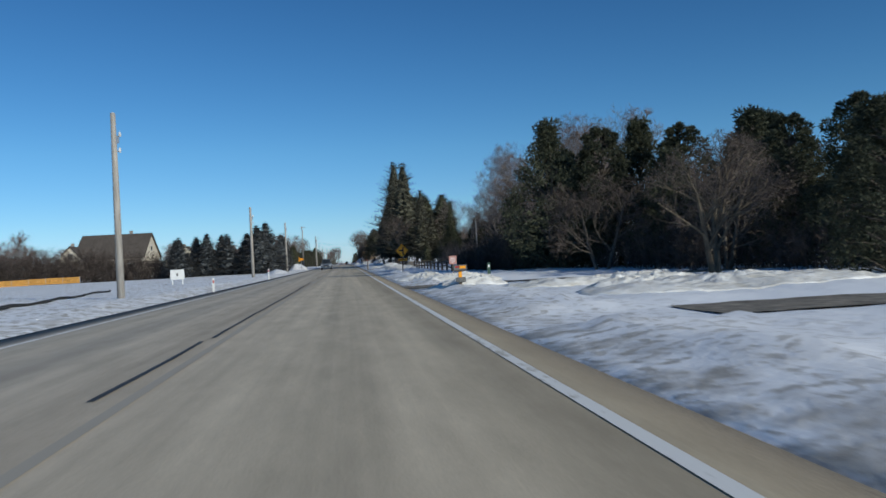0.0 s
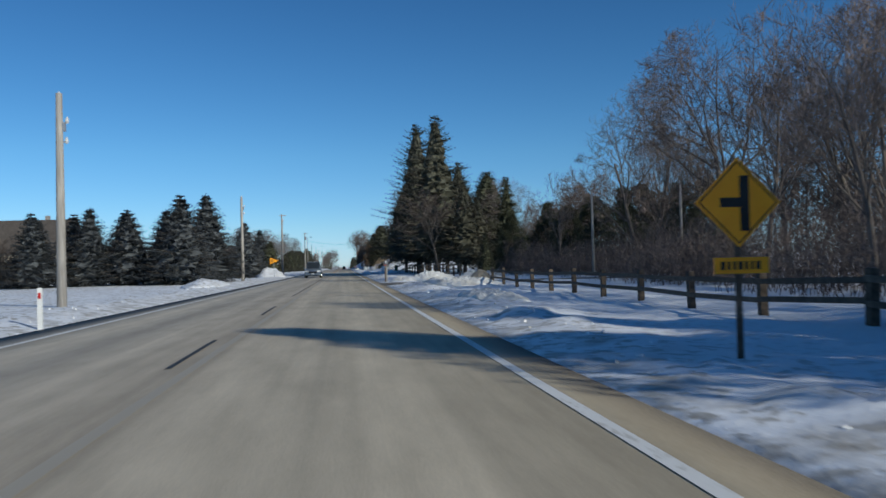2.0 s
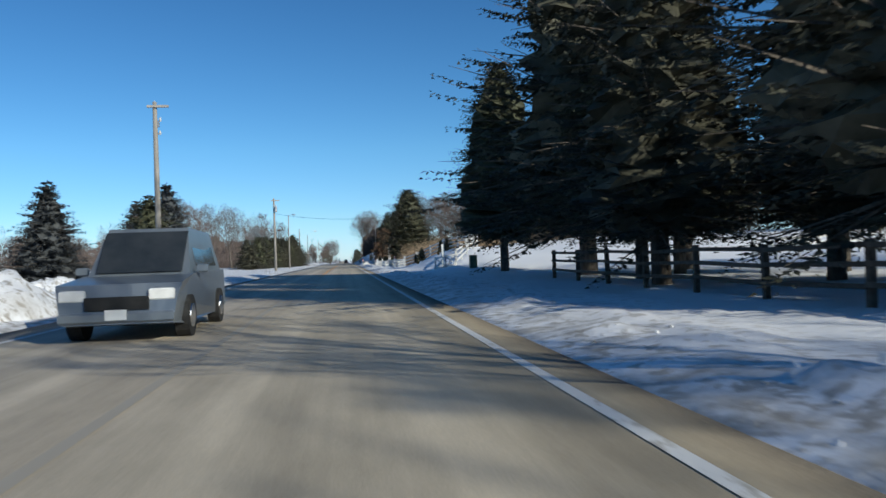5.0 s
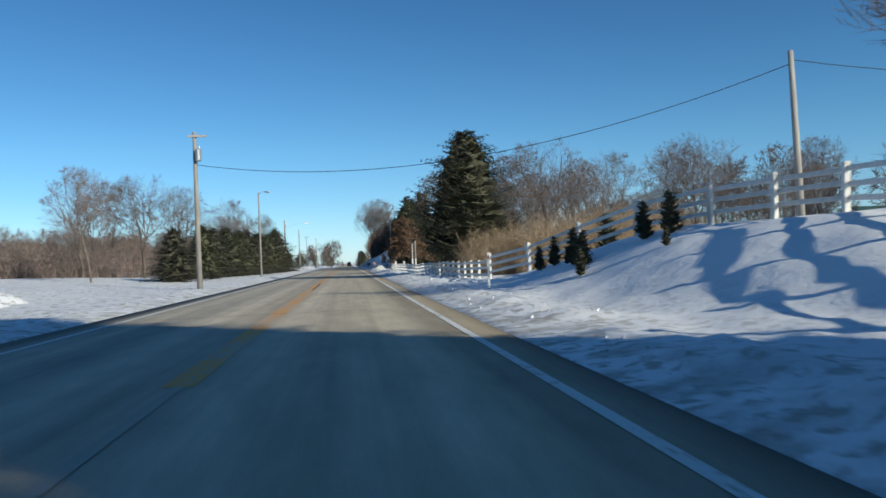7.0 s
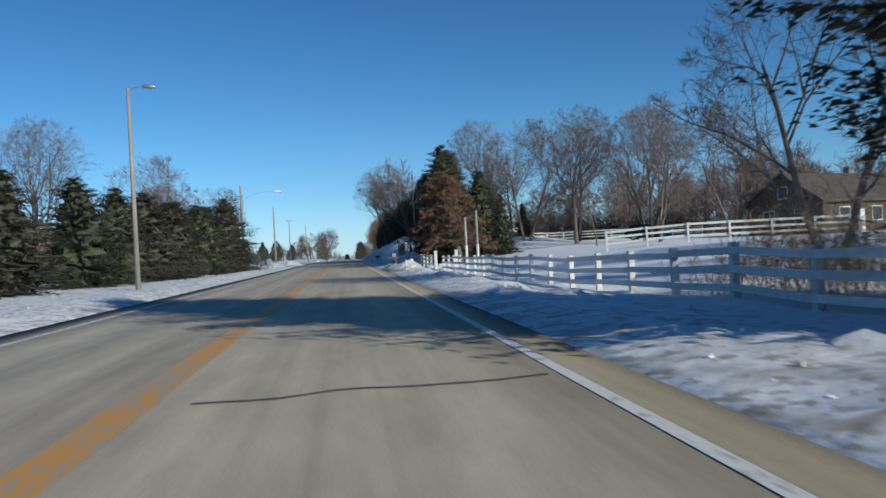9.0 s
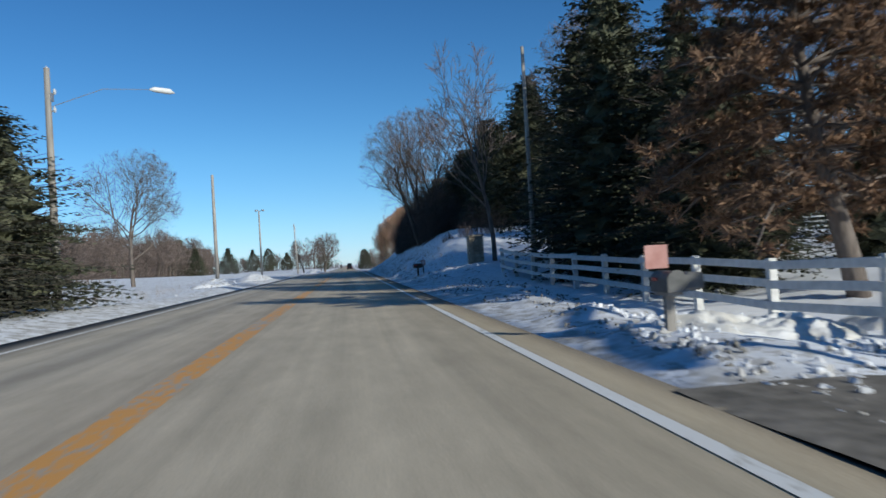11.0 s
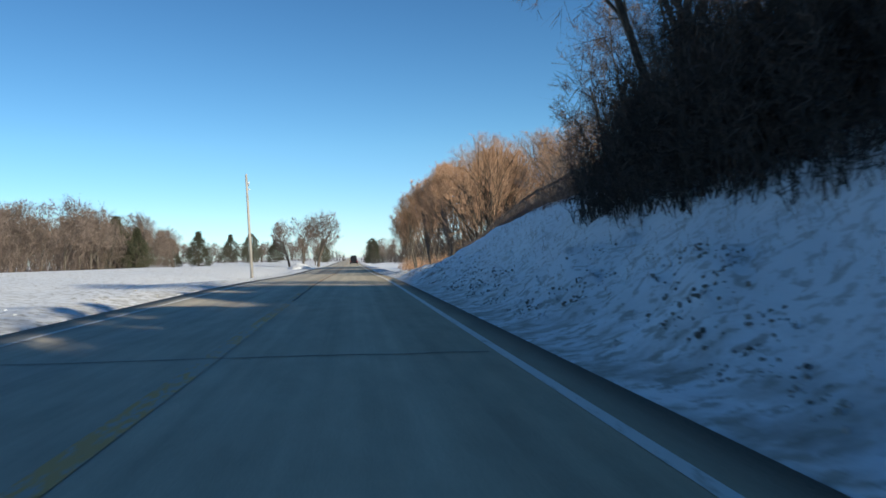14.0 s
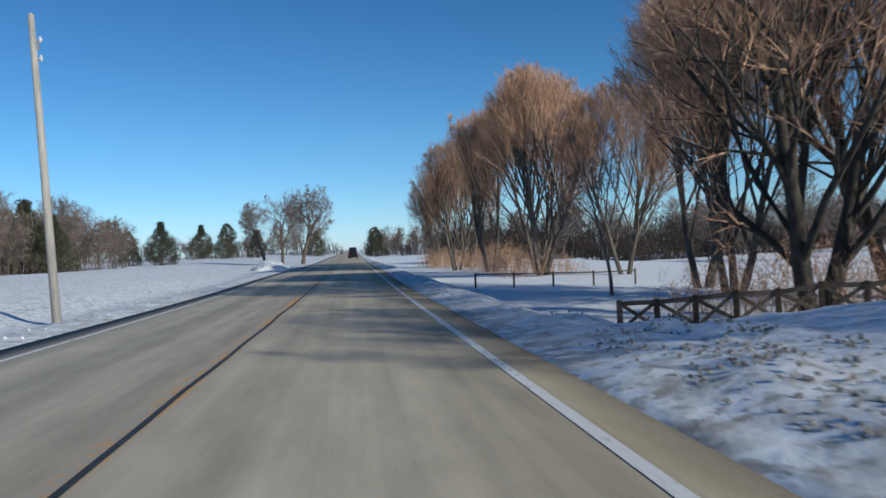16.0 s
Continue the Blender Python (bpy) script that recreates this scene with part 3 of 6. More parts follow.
def clumpy_meshes(name, h, radius, seed, needles, lobes=46, leaf=0.30, tufts=150, bare=0.1, top=0.55, bark=None, cone=0.0):
    """A broad evergreen (pine or cedar): limbs that carry uneven clumps of needle tufts."""
    r = random.Random(seed)
    trunk, crown = Shape(), Shape()
    pts = [Vector((0.02 * h * math.sin(k * 1.3 + seed), 0.02 * h * math.cos(k * 1.1 + seed) - 0.02 * h, k * h * 0.92 / 6 - (0.15 if k == 0 else 0))) for k in range(7)]
    trunk.tube(pts, [(0.02 * h + 0.04) * (1 - 0.9 * k / 6) for k in range(7)], 8)
    trunk.smooth = True
    for i in range(lobes):
        f = (i + 0.5) / lobes
        z = h * (bare + (0.96 - bare) * f)
        wide = radius * (math.sin(math.pi * min(1, (f + 0.12) ** top)) ** 0.75 if f < 0.97 else 0.1)
        if cone:
            wide = radius * (1 - f) ** cone * min(1.0, 0.7 + 2.5 * f)
        a = i * 2.399 + r.uniform(-0.4, 0.4)
        d = wide * r.uniform(0.45, 1.0)
        c = Vector((math.cos(a) * d, math.sin(a) * d, z))
        trunk.tube([pts[min(6, int(f * 6))], c * 0.6 + pts[min(6, int(f * 6))] * 0.4 + Vector((0, 0, 0.1)), c], [0.05 + 0.01 * radius, 0.035, 0.01], 4, False)
        s = radius * r.uniform(0.22, 0.4) * (1.1 - (0.85 if cone else 0.5) * f)
        # shaded inner shoots of the clump
        for _ in range(46):
            q = c + rvec(r) * s * 0.5
            g, w = rvec(r) * (0.1 + s * 0.13), rvec(r) * (0.03 + s * 0.03)
            crown.tri(q - w, q + w, q + g)
        for _ in range(int(tufts * (0.6 + 0.6 * r.random()))):
            p = rvec(r)
            while p.length > 1 or p.length < 0.2:
                p = rvec(r)
            q = c + Vector((p.x * s, p.y * s, p.z * s * 0.7))
            g = (p.normalized() * 0.8 + rvec(r) * 0.7 + Vector((0, 0, 0.25))).normalized()
            w = g.cross(rvec(r)).normalized() * leaf * 0.24
            crown.tri(q - w, q + w, q + g * leaf * r.uniform(0.7, 1.3))
            crown.tri(q - w.cross(g), q + w.cross(g), q + (g + rvec(r) * 0.5) * leaf * r.uniform(0.6, 1.1))
    return trunk.mesh(name + "_trunk", bark or BARK), crown.mesh(name + "_crown", needles)


def bare_meshes(name, h, seed, stems=1, spread_=0.55, kids=(7, 6, 6, 5), up=0.25, twig=TWIG, bark=PALE_BARK, fork=0.28, girth=0.02, ratio=0.62, twig_r=0.007, wobble=0.22, flat=3, crown=None):
    """Limbs mesh and twigs mesh of a leafless tree; crown: half width, middle and half height of its rounded outline, in parts of h."""
    r = random.Random(seed)
    limbs, twigs = Shape(), Shape()
    limbs.smooth = True

    def grow(p, d, length, rad, depth):
        n = 5 if depth == 0 else 4 if depth < 3 else 2
        pts, q, e = [p], p, d.copy()
        for k in range(n):
            e = (e + rvec(r) * wobble * (0.5 if depth == 0 else 1) + Vector((0, 0, up * (0.25 if depth == 0 else 0.5)))).normalized()
            q = q + e * (length / n)
            pts.append(q)
        last = depth >= len(kids)
        end = 0.35 if depth == 0 else 0.25
        radii = [rad * (1 - (1 - end) * k / n) for k in range(n + 1)]
        if last and depth >= flat:
            w = d.cross(rvec(r)).normalized() * rad * 1.15
            twigs.tri(pts[0] - w * 1.2, pts[0] + w * 1.2, pts[-1])
        elif depth < flat:
            limbs.tube(pts, radii, 7 if depth == 0 else 5 if depth == 1 else 4, False)
        else:
            w, o = d.cross(rvec(r)).normalized(), len(twigs.v)
            for k, (q, a) in enumerate(zip(pts, radii)):
                twigs.v += [tuple(q - w * a * 1.2), tuple(q + w * a * 1.2)]
                if k:
                    twigs.f.append((o + 2 * k - 2, o + 2 * k - 1, o + 2 * k + 1, o + 2 * k))
        if last:
            return
        for k in range(kids[depth]):
            lo = fork if depth == 0 else 0.22
            t = lo + (1 - lo) * (k + r.random()) / kids[depth]
            i = min(n - 1, int(t * n))
            c = pts[i].lerp(pts[i + 1], t * n - i)
            ax = (pts[i + 1] - pts[i]).normalized()
            o = ax.cross(rvec(r)).normalized()
            ang = spread_ * r.uniform(0.7, 1.35)
            g = (ax * math.cos(ang) + o * math.sin(ang)).normalized()
            reach = length * ratio * (1.15 - 0.5 * t) * r.uniform(0.8, 1.2)
            if crown:
                if depth == 0:
                    g = (g + Vector((0, 0, 0.25))).normalized()
                q = Vector((c.x / crown[0], c.y / crown[0], (c.z - h * crown[1]) / (crown[2] / 1.0))) / h
                e = Vector((g.x / crown[0], g.y / crown[0], g.z / crown[2])) / h
                ee, qe = e.dot(e), q.dot(e)
                root = qe * qe - ee * (q.dot(q) - 1)
                room = (-qe + math.sqrt(root)) / ee if root > 0 else 0.0
                reach = max(0.05 * h, room * r.uniform(0.8, 1.02)) if depth == 0 else max(0.03 * h, min(reach, room * 1.05))
            grow(c, g, reach, max(twig_r, rad * (1 - 0.65 * t) * 0.55), depth + 1)

    for s in range(stems):
        a = 6.28 * s / max(1, stems) + r.random()
        tilt = 0 if stems == 1 else r.uniform(0.12, 0.3)
        d = Vector((math.cos(a) * tilt, math.sin(a) * tilt, 1)).normalized()
        p = Vector((math.cos(a) * 0.25, math.sin(a) * 0.25, -0.15)) if stems > 1 else Vector((0, 0, -0.15))
        grow(p, d, h * 0.62, h * girth / (1 if stems == 1 else 1.3), 0)
    top = max(max(v[2] for v in limbs.v), max(v[2] for v in twigs.v))
    k = h / top
    for s in (limbs, twigs):
        s.v = [(x * k, y * k, z * k if z > 0 else z) for x, y, z in s.v]
    return limbs.mesh(name + "_trunk", bark), twigs.mesh(name + "_crown", twig)


def spreading_pine(name, h, seed, needles, limbs=36, wide=0.42):
    """A leaning pine with long wavy limbs that carry flat sprays of needle tufts, and gaps between them."""
    r = random.Random(seed)
    trunk, crown = Shape(), Shape()
    trunk.smooth = True
    stem = [Vector((-0.15 * h * math.sin(1.3 * k / 8), 0.02 * h * math.sin(3.1 * k / 8), h * 0.95 * k / 8 - (0.2 if k == 0 else 0))) for k in range(9)]
    trunk.tube(stem, [0.03 * h * (1 - 0.85 * k / 8) for k in range(9)], 9)
    for i in range(limbs):
        f = (i + r.random()) / limbs
        z = 0.24 + 0.7 * f
        k = z / 0.95 * 8
        base = stem[int(k)].lerp(stem[min(8, int(k) + 1)], k - int(k))
        a = i * 2.399 + r.uniform(-0.5, 0.5)
        L = wide * h * (1 - 0.72 * f ** 1.6) * r.uniform(0.65, 1.1)
        d = Vector((math.cos(a), math.sin(a), 0))
        side = Vector((-d.y, d.x, 0))
        bend, rise = r.uniform(-0.25, 0.25), 0.1 + 0.5 * f
        pts = [base + d * L * u + side * L * bend * u * u + Vector((0, 0, L * (rise * u - (0.42 - 0.2 * f) * u * u) + 0.04 * L * math.sin(7 * u + i))) for u in (0, 0.2, 0.4, 0.6, 0.8, 1.0)]
        trunk.tube(pts, [0.011 * L + 0.02 - 0.0022 * L * j for j in range(6)], 5, False)
        shoots = 6 + int(L * 2.2)
        for sh in range(shoots):
            u = 0.3 + 0.7 * (sh + r.random()) / shoots
            j = min(4, int(u * 5))
            c = pts[j].lerp(pts[j + 1], u * 5 - j)
            e = (side * r.choice((-1, 1)) * r.uniform(0.4, 1.0) + d * r.uniform(0.2, 0.9) + Vector((0, 0, r.uniform(-0.25, 0.35)))).normalized()
            sl = L * r.uniform(0.16, 0.36) * (1.25 - 0.6 * u)
            trunk.tube([c, c + e * sl], [0.014, 0.006], 3, False)
            for _ in range(max(3, int(sl / 0.11))):
                p = c + e * sl * r.uniform(0.2, 1.05) + rvec(r) * 0.06
                for _ in range(13):
                    g = (e * 0.7 + rvec(r) + Vector((0, 0, 0.1))).normalized() * r.uniform(0.15, 0.32)
                    w = g.cross(rvec(r)).normalized() * 0.024
                    crown.tri(p - w, p + w, p + g)
    return trunk.mesh(name + "_trunk", PALE_BARK), crown.mesh(name + "_crown", needles)


TREES = {}


def tree(name, key, x, y, h, label, category, turn=0.0, group="", sink=0.0, wide=1.0):
    """Stands a copy of the kind key at (x, y), h metres high."""
    meshes, h0 = TREES[key]
    k = h / h0
    t = thing(name, label, category, pose(x, y, gz(x, y) - sink, 0, 0, turn), group)
    t.scale = (k * wide, k * wide, k)
    part("trunk", meshes[0], None, t)
    part("crown", meshes[1], None, t)
    return t


TREES["spruce_a"] = (conifer_meshes("spruce_a", 8, 3.1, 1, BLUE_SPRUCE, 36, 18, ragged=0.2, leaf=0.22, core=0.6, droop=0.12, bare=0.03, pad=0.30, dense=0.7), 8)
TREES["spruce_b"] = (conifer_meshes("spruce_b", 7, 2.8, 2, BLUE_SPRUCE, 32, 18, droop=0.06, ragged=0.24, leaf=0.22, core=0.6, bare=0.03, pad=0.30, dense=0.7), 7)
TREES["green_a"] = (conifer_meshes("green_a", 10, 3.0, 3, SPRUCE, 40, 15, ragged=0.26, leaf=0.26, bare=0.03, core=0.5, pad=0.32, dense=0.8), 10)
TREES["green_b"] = (conifer_meshes("green_b", 9, 3.4, 4, SPRUCE, 38, 15, ragged=0.34, shape=0.68, leaf=0.26, bare=0.03, core=0.5, pad=0.32, dense=0.8), 9)
TREES["old_a"] = (conifer_meshes("old_a", 19, 6.2, 5, OLD_SPRUCE, 46, 11, droop=0.30, shape=0.74, ragged=0.55, leaf=0.27, upturn=0.35, bare=0.12, core=0.5, pad=0.45, dense=0.7), 19)
TREES["old_b"] = (conifer_meshes("old_b", 18, 6.0, 6, OLD_SPRUCE, 44, 11, droop=0.28, shape=0.74, ragged=0.58, leaf=0.27, upturn=0.35, bare=0.12, core=0.5, pad=0.45, dense=0.7), 18)
TREES["row_a"] = (conifer_meshes("row_a", 7, 3.3, 14, OLD_SPRUCE, 30, 15, droop=0.12, shape=0.62, ragged=0.36, leaf=0.26, bare=0.02, core=0.55, pad=0.30, dense=0.8), 7)
TREES["row_b"] = (conifer_meshes("row_b", 7, 3.1, 15, SPRUCE, 30, 15, droop=0.08, shape=0.66, ragged=0.4, leaf=0.26, bare=0.02, core=0.55, pad=0.30, dense=0.8), 7)
TREES["cedar"] = (conifer_meshes("cedar", 10, 3.5, 7, CEDAR, 50, 17, droop=-0.55, shape=0.5, ragged=0.42, leaf=0.24, bare=0.02, core=0.66, pad=0.30, dense=0.9), 10)
TREES["pine_a"] = (clumpy_meshes("pine_a", 10, 4.2, 8, SPRUCE, 70, 0.22, 150, bare=0.03, cone=0.5), 10)
TREES["pine_b"] = (clumpy_meshes("pine_b", 10, 3.9, 9, SPRUCE, 66, 0.22, 150, bare=0.03, top=0.55), 10)
TREES["big_pine"] = (conifer_meshes("big_pine", 13, 3.7, 12, SPRUCE, 56, 19, droop=0.1, shape=0.5, ragged=0.3, leaf=0.22, bare=0.16, core=0.78, pad=0.30, dense=0.6), 13)
TREES["rusty"] = (spreading_pine("rusty", 8.4, 10, RUSTY, 84), 8.4)
TREES["fan"] = (bare_meshes("fan", 7, 33, 5, 0.55, (8, 7, 6, 7), 0.16, bark=BARK, girth=0.02, fork=0.2, twig_r=0.006), 7)
TREES["juniper"] = (conifer_meshes("juniper", 1.6, 0.42, 11, CEDAR, 16, 7, droop=-0.6, shape=0.6, leaf=0.2, ragged=0.35, bare=0.02), 1.6)
TREES["maple_a"] = (bare_meshes("maple_a", 13, 21, 1, 0.85, (11, 9, 8, 8), 0.07, twig_r=0.008, girth=0.017, ratio=0.6, fork=0.3, crown=(0.37, 0.6, 0.42)), 13)
TREES["maple_b"] = (bare_meshes("maple_b", 12, 22, 2, 0.8, (8, 8, 7, 8), 0.08, twig_r=0.008, girth=0.017, ratio=0.6, fork=0.25, crown=(0.36, 0.58, 0.43)), 12)
TREES["elm"] = (bare_meshes("elm", 14, 23, 3, 0.7, (7, 7, 7, 7), 0.07, girth=0.021, fork=0.25, twig_r=0.008, bark=BARK, wobble=0.22, crown=(0.43, 0.6, 0.42)), 14)
TREES["small_bare"] = (bare_meshes("small_bare", 6, 24, 2, 0.75, (8, 7, 6, 6), 0.1, bark=BARK, twig=TWIG_DARK, girth=0.022, fork=0.2), 6)
TREES["orchard"] = (bare_meshes("orchard", 5, 51, 2, 0.8, (7, 7, 7, 6), 0.1, bark=TAN_BARK, twig=TWIG_DARK, girth=0.034, fork=0.25, ratio=0.6, twig_r=0.005, crown=(0.5, 0.62, 0.4)), 5)
TREES["oak"] = (bare_meshes("oak", 12, 25, 1, 0.8, (9, 8, 8, 8), 0.05, bark=BARK, girth=0.03, fork=0.35, wobble=0.3, twig_r=0.016, crown=(0.42, 0.62, 0.38)), 12)
TREES["slim_bare"] = (bare_meshes("slim_bare", 9, 26, 1, 0.55, (10, 6, 6, 6), 0.18, girth=0.011), 9)
TREES["slim_dark"] = (bare_meshes("slim_dark", 9, 26, 1, 0.55, (10, 6, 6, 5), 0.18, girth=0.011, bark=BARK, twig=TWIG_DARK), 9)
TREES["old_willow"] = (bare_meshes("old_willow", 15, 61, 3, 0.6, (10, 8, 8, 8), 0.19, twig=WILLOW, bark=DEEP_BARK, girth=0.027, fork=0.16, ratio=0.6, twig_r=0.0065, wobble=0.24, crown=(0.38, 0.56, 0.46)), 15)
TREES["willow_a"] = (bare_meshes("willow_a", 13, 27, 3, 0.46, (10, 8, 9, 9), 0.24, twig=WILLOW, bark=BARK, girth=0.018, fork=0.2, twig_r=0.0065, wobble=0.24, crown=(0.34, 0.56, 0.45)), 13)
TREES["willow_b"] = (bare_meshes("willow_b", 12, 28, 3, 0.48, (10, 8, 9, 9), 0.25, twig=WILLOW, bark=BARK, girth=0.017, fork=0.15, twig_r=0.0065, wobble=0.24, crown=(0.34, 0.56, 0.45)), 12)

SPR = "dark blue-green spruce with full boughs standing in snow"
GRN = "dense dark green spruce at the roadside woods"
PIN = "dark broad pine with clumped needles above the snow"
BAR = "leafless grey-brown tree with a fine rounded crown"
BIG = "massive leafless willow with dark trunks behind the cross-braced fence"
WIL = "leafless willow with upright orange twigs by the road"

# roadside pines and the small trees before them
for i, (x, y, h, k, w) in enumerate([(12.6, 45.7, 9.0, "pine_b", 0.95), (15.2, 44.0, 8.3, "pine_a", 1), (18.0, 45, 8.8, "pine_b", 1), (19.0, 41.5, 8.0, "pine_a", 1), (20.5, 36.5, 7.8, "pine_b", 1), (19.6, 31.5, 6.6, "pine_a", 1), (24, 33, 7.8, "pine_a", 1), (17.0, 38.0, 6.0, "pine_b", 1), (14.6, 19.0, 4.6, "pine_a", 1.1), (18, 24, 5.6, "pine_b", 1.1), (21, 21, 6.3, "pine_a", 1), (25, 44, 9, "pine_a", 1.1), (14.6, 49.0, 7.6, "pine_b", 1), (21, 27, 6.4, "pine_b", 1.1), (23, 39, 8, "pine_b", 1)]):
    tree("pine_tree", k, x, y, h, PIN, "pine tree", 40 * i, "pines by the first driveway", wide=w)
tree("small_tree", "orchard", 11.5, 22.9, 4.7, "small leafless multi-stemmed tree with a lit pale trunk", "bare tree", 20)
tree("small_tree", "small_bare", 13.2, 38.5, 5.2, "small leafless dark tree before the pines", "bare tree", 130)
tree("small_tree", "small_bare", 15.5, 30.0, 5.0, "small leafless dark tree before the pines", "bare tree", 230)

for i, (x, y, h, k) in enumerate([(21.0, 88.2, 14.4, "maple_a"), (22.6, 103.3, 15.0, "maple_b"), (18.0, 79, 11.5, "slim_bare"), (24, 76, 13.5, "maple_a"), (27, 84, 14.5, "elm"), (17.5, 70, 9.5, "slim_bare"), (22, 66, 12.5, "maple_b"), (15, 62, 9.0, "slim_bare"), (30, 97, 13.5, "maple_a"), (29, 116, 13.2, "maple_b"), (26, 128, 11.0, "maple_a"), (18.5, 112, 9.5, "slim_bare"), (21, 143, 12.0, "maple_b"), (13.5, 66, 8.5, "slim_bare"), (17, 54, 11.0, "maple_a"), (21, 56, 12, "maple_b"), (27, 108, 12.0, "elm")]):
    tree("bare_tree", k, x, y, h, BAR, "bare tree", 57 * i, "leafless trees behind the brown fence")
tree("bare_tree", "slim_dark", 9.0, 121, 8.6, "leafless tree with a leaning slender trunk before the spruces", "bare tree", 15, wide=1.25)

# old spruces by the road and their neighbours
for i, (x, y, h, k, w) in enumerate([(10.4, 133.0, 17.6, "old_a", 1.0), (10.4, 152.5, 20.2, "old_b", 0.95), (9.2, 142, 13.0, "old_b", 1.1), (12.6, 127.5, 9.5, "old_b", 1.1), (14.0, 141, 13.5, "old_a", 1.0), (15, 133, 8.5, "old_a", 1.1)]):
    tree("old_spruce", k, x, y, h, "tall old spruce with drooping ragged boughs", "spruce tree", 70 * i, "tall spruces beside the road", wide=w)
for i, (x, y, h, k) in enumerate([(18.6, 133.9, 10.7, "green_a"), (22.5, 131, 7.6, "pine_b"), (25.5, 125, 8.0, "pine_a"), (21.5, 120, 6.6, "pine_a"), (24.5, 113, 7.4, "pine_b"), (28.5, 119, 8.5, "pine_a"), (11.6, 110, 3.6, "green_a"), (17.5, 127, 6.4, "pine_b"), (26, 105, 7.0, "pine_b"), (31, 110, 8, "pine_a")]):
    tree("spruce_tree", k, x, y, h, GRN, "spruce tree", 63 * i, "dark conifers behind the snow piles")
for i, (x, y, h) in enumerate([(9.6, 166.2, 12.5), (12.4, 159, 13.0), (14, 151.5, 13), (10.8, 147.5, 12), (16.4, 156, 13.5), (19, 148, 13)]):
    tree("pine_tree", "big_pine", x, y, h, "large dark pine with a high crown shading the road", "pine tree", 80 * i, "large pines by the knoll")

# spruces across the road
for i, (x, y, h, k) in enumerate([(-11.0, 114.0, 7.3, "spruce_a"), (-11.4, 105.0, 6.4, "spruce_b"), (-15.4, 107, 5.5, "spruce_b"), (-18.2, 107.2, 5.7, "spruce_a"), (-21.3, 105, 5.2, "spruce_b"), (-11.1, 137.6, 6.3, "spruce_a"), (-11.3, 152, 4.4, "spruce_b"), (-10.8, 166, 5.0, "row_b"), (-14.2, 187, 7.8, "spruce_a"), (-17.5, 190, 6.5, "spruce_b"), (-14.5, 121, 5.4, "spruce_b"), (-13.2, 108.5, 5.6, "spruce_a"), (-16.8, 111, 5.6, "spruce_b"), (-23, 110, 5.2, "spruce_a"), (-12.4, 119, 6.2, "spruce_b"), (-20, 109, 5.4, "spruce_b"), (-13.8, 116, 5.8, "spruce_a")]):
    tree("spruce_tree", k, x, y, h, SPR, "spruce tree", 49 * i, "spruces across the road", wide=1.22)
for i, (x, y, h, k) in enumerate([(-13.2, 230, 4.2, "row_a"), (-13.0, 239.5, 4.9, "row_b"), (-13.4, 248, 5.0, "row_a"), (-13.2, 257, 5.6, "row_b"), (-12.3, 266, 5.6, "row_a"), (-12.0, 273, 5.4, "row_b"), (-11.2, 281, 5.6, "row_a"), (-10.7, 289.3, 6.8, "row_b"), (-14.0, 277, 5.6, "row_a"), (-13, 285, 6.0, "row_b"), (-10.9, 277, 5.2, "row_b"), (-10.6, 285.2, 5.8, "row_a"), (-11.7, 269.5, 5.2, "row_a"), (-12.8, 261.5, 5.4, "row_b")]):
    tree("spruce_tree", k, x, y, h, "dark olive spruce with merging layered boughs", "spruce tree", 83 * i, "row of spruces along the far shoulder", wide=1.25)
for i, (x, y, h, k) in enumerate([(-18.3, 226.5, 8.4, "slim_bare"), (-25, 246, 11, "maple_b"), (-21, 252, 11, "maple_a"), (-28, 262, 12, "maple_b"), (-22, 276, 12.5, "maple_a"), (-19.2, 296, 12.5, "maple_b"), (-19, 336, 12.5, "maple_a"), (-33, 240, 7, "slim_bare"), (-30, 222, 6, "slim_bare"), (-22, 312, 11, "maple_b"), (-19, 303, 10, "elm")]):
    tree("bare_tree", k, x, y, h, BAR, "bare tree", 31 * i, "leafless trees across the road")

# knoll, cedar and the trees behind it
tree("bare_tree", "fan", 15.0, 184.0, 6.9, "leafless spreading tree with several stems on the snowy knoll", "bare tree", 10, wide=1.1)
tree("cedar_tree", "cedar", 8.6, 222.2, 10.0, "dense dark cedar with an uneven pointed crown", "cedar tree", 0, wide=1.22)
for i, (x, y, h, k) in enumerate([(16.5, 231, 10.8, "maple_a"), (13.5, 236, 10.4, "maple_b"), (20, 226, 9, "maple_b"), (24, 218, 8, "slim_bare"), (27, 226, 10, "maple_a"), (30, 214, 7.5, "maple_b"), (22, 240, 10, "elm"), (33, 222, 8, "maple_b"), (36, 210, 7, "small_bare"), (30, 236, 11, "maple_a")]):
    tree("bare_tree", k, x, y, h, BAR, "bare tree", 71 * i, "leafless trees behind the knoll")
for i, (x, y, h) in enumerate([(6.9, 195.5, 0.85), (7.3, 194.9, 1.0), (7.35, 193.4, 0.55), (7.15, 192.0, 1.15), (7.1, 190.9, 1.05), (10.9, 199.6, 1.9), (8.7, 190.0, 1.1), (9.1, 189.0, 1.2), (8.1, 187.0, 0.5), (6.5, 189.2, 0.7)]):
    tree("juniper", "juniper", x, y, h, "small dark upright juniper on the snowy slope", "shrub", 50 * i, "junipers by the white fence", wide=0.95)

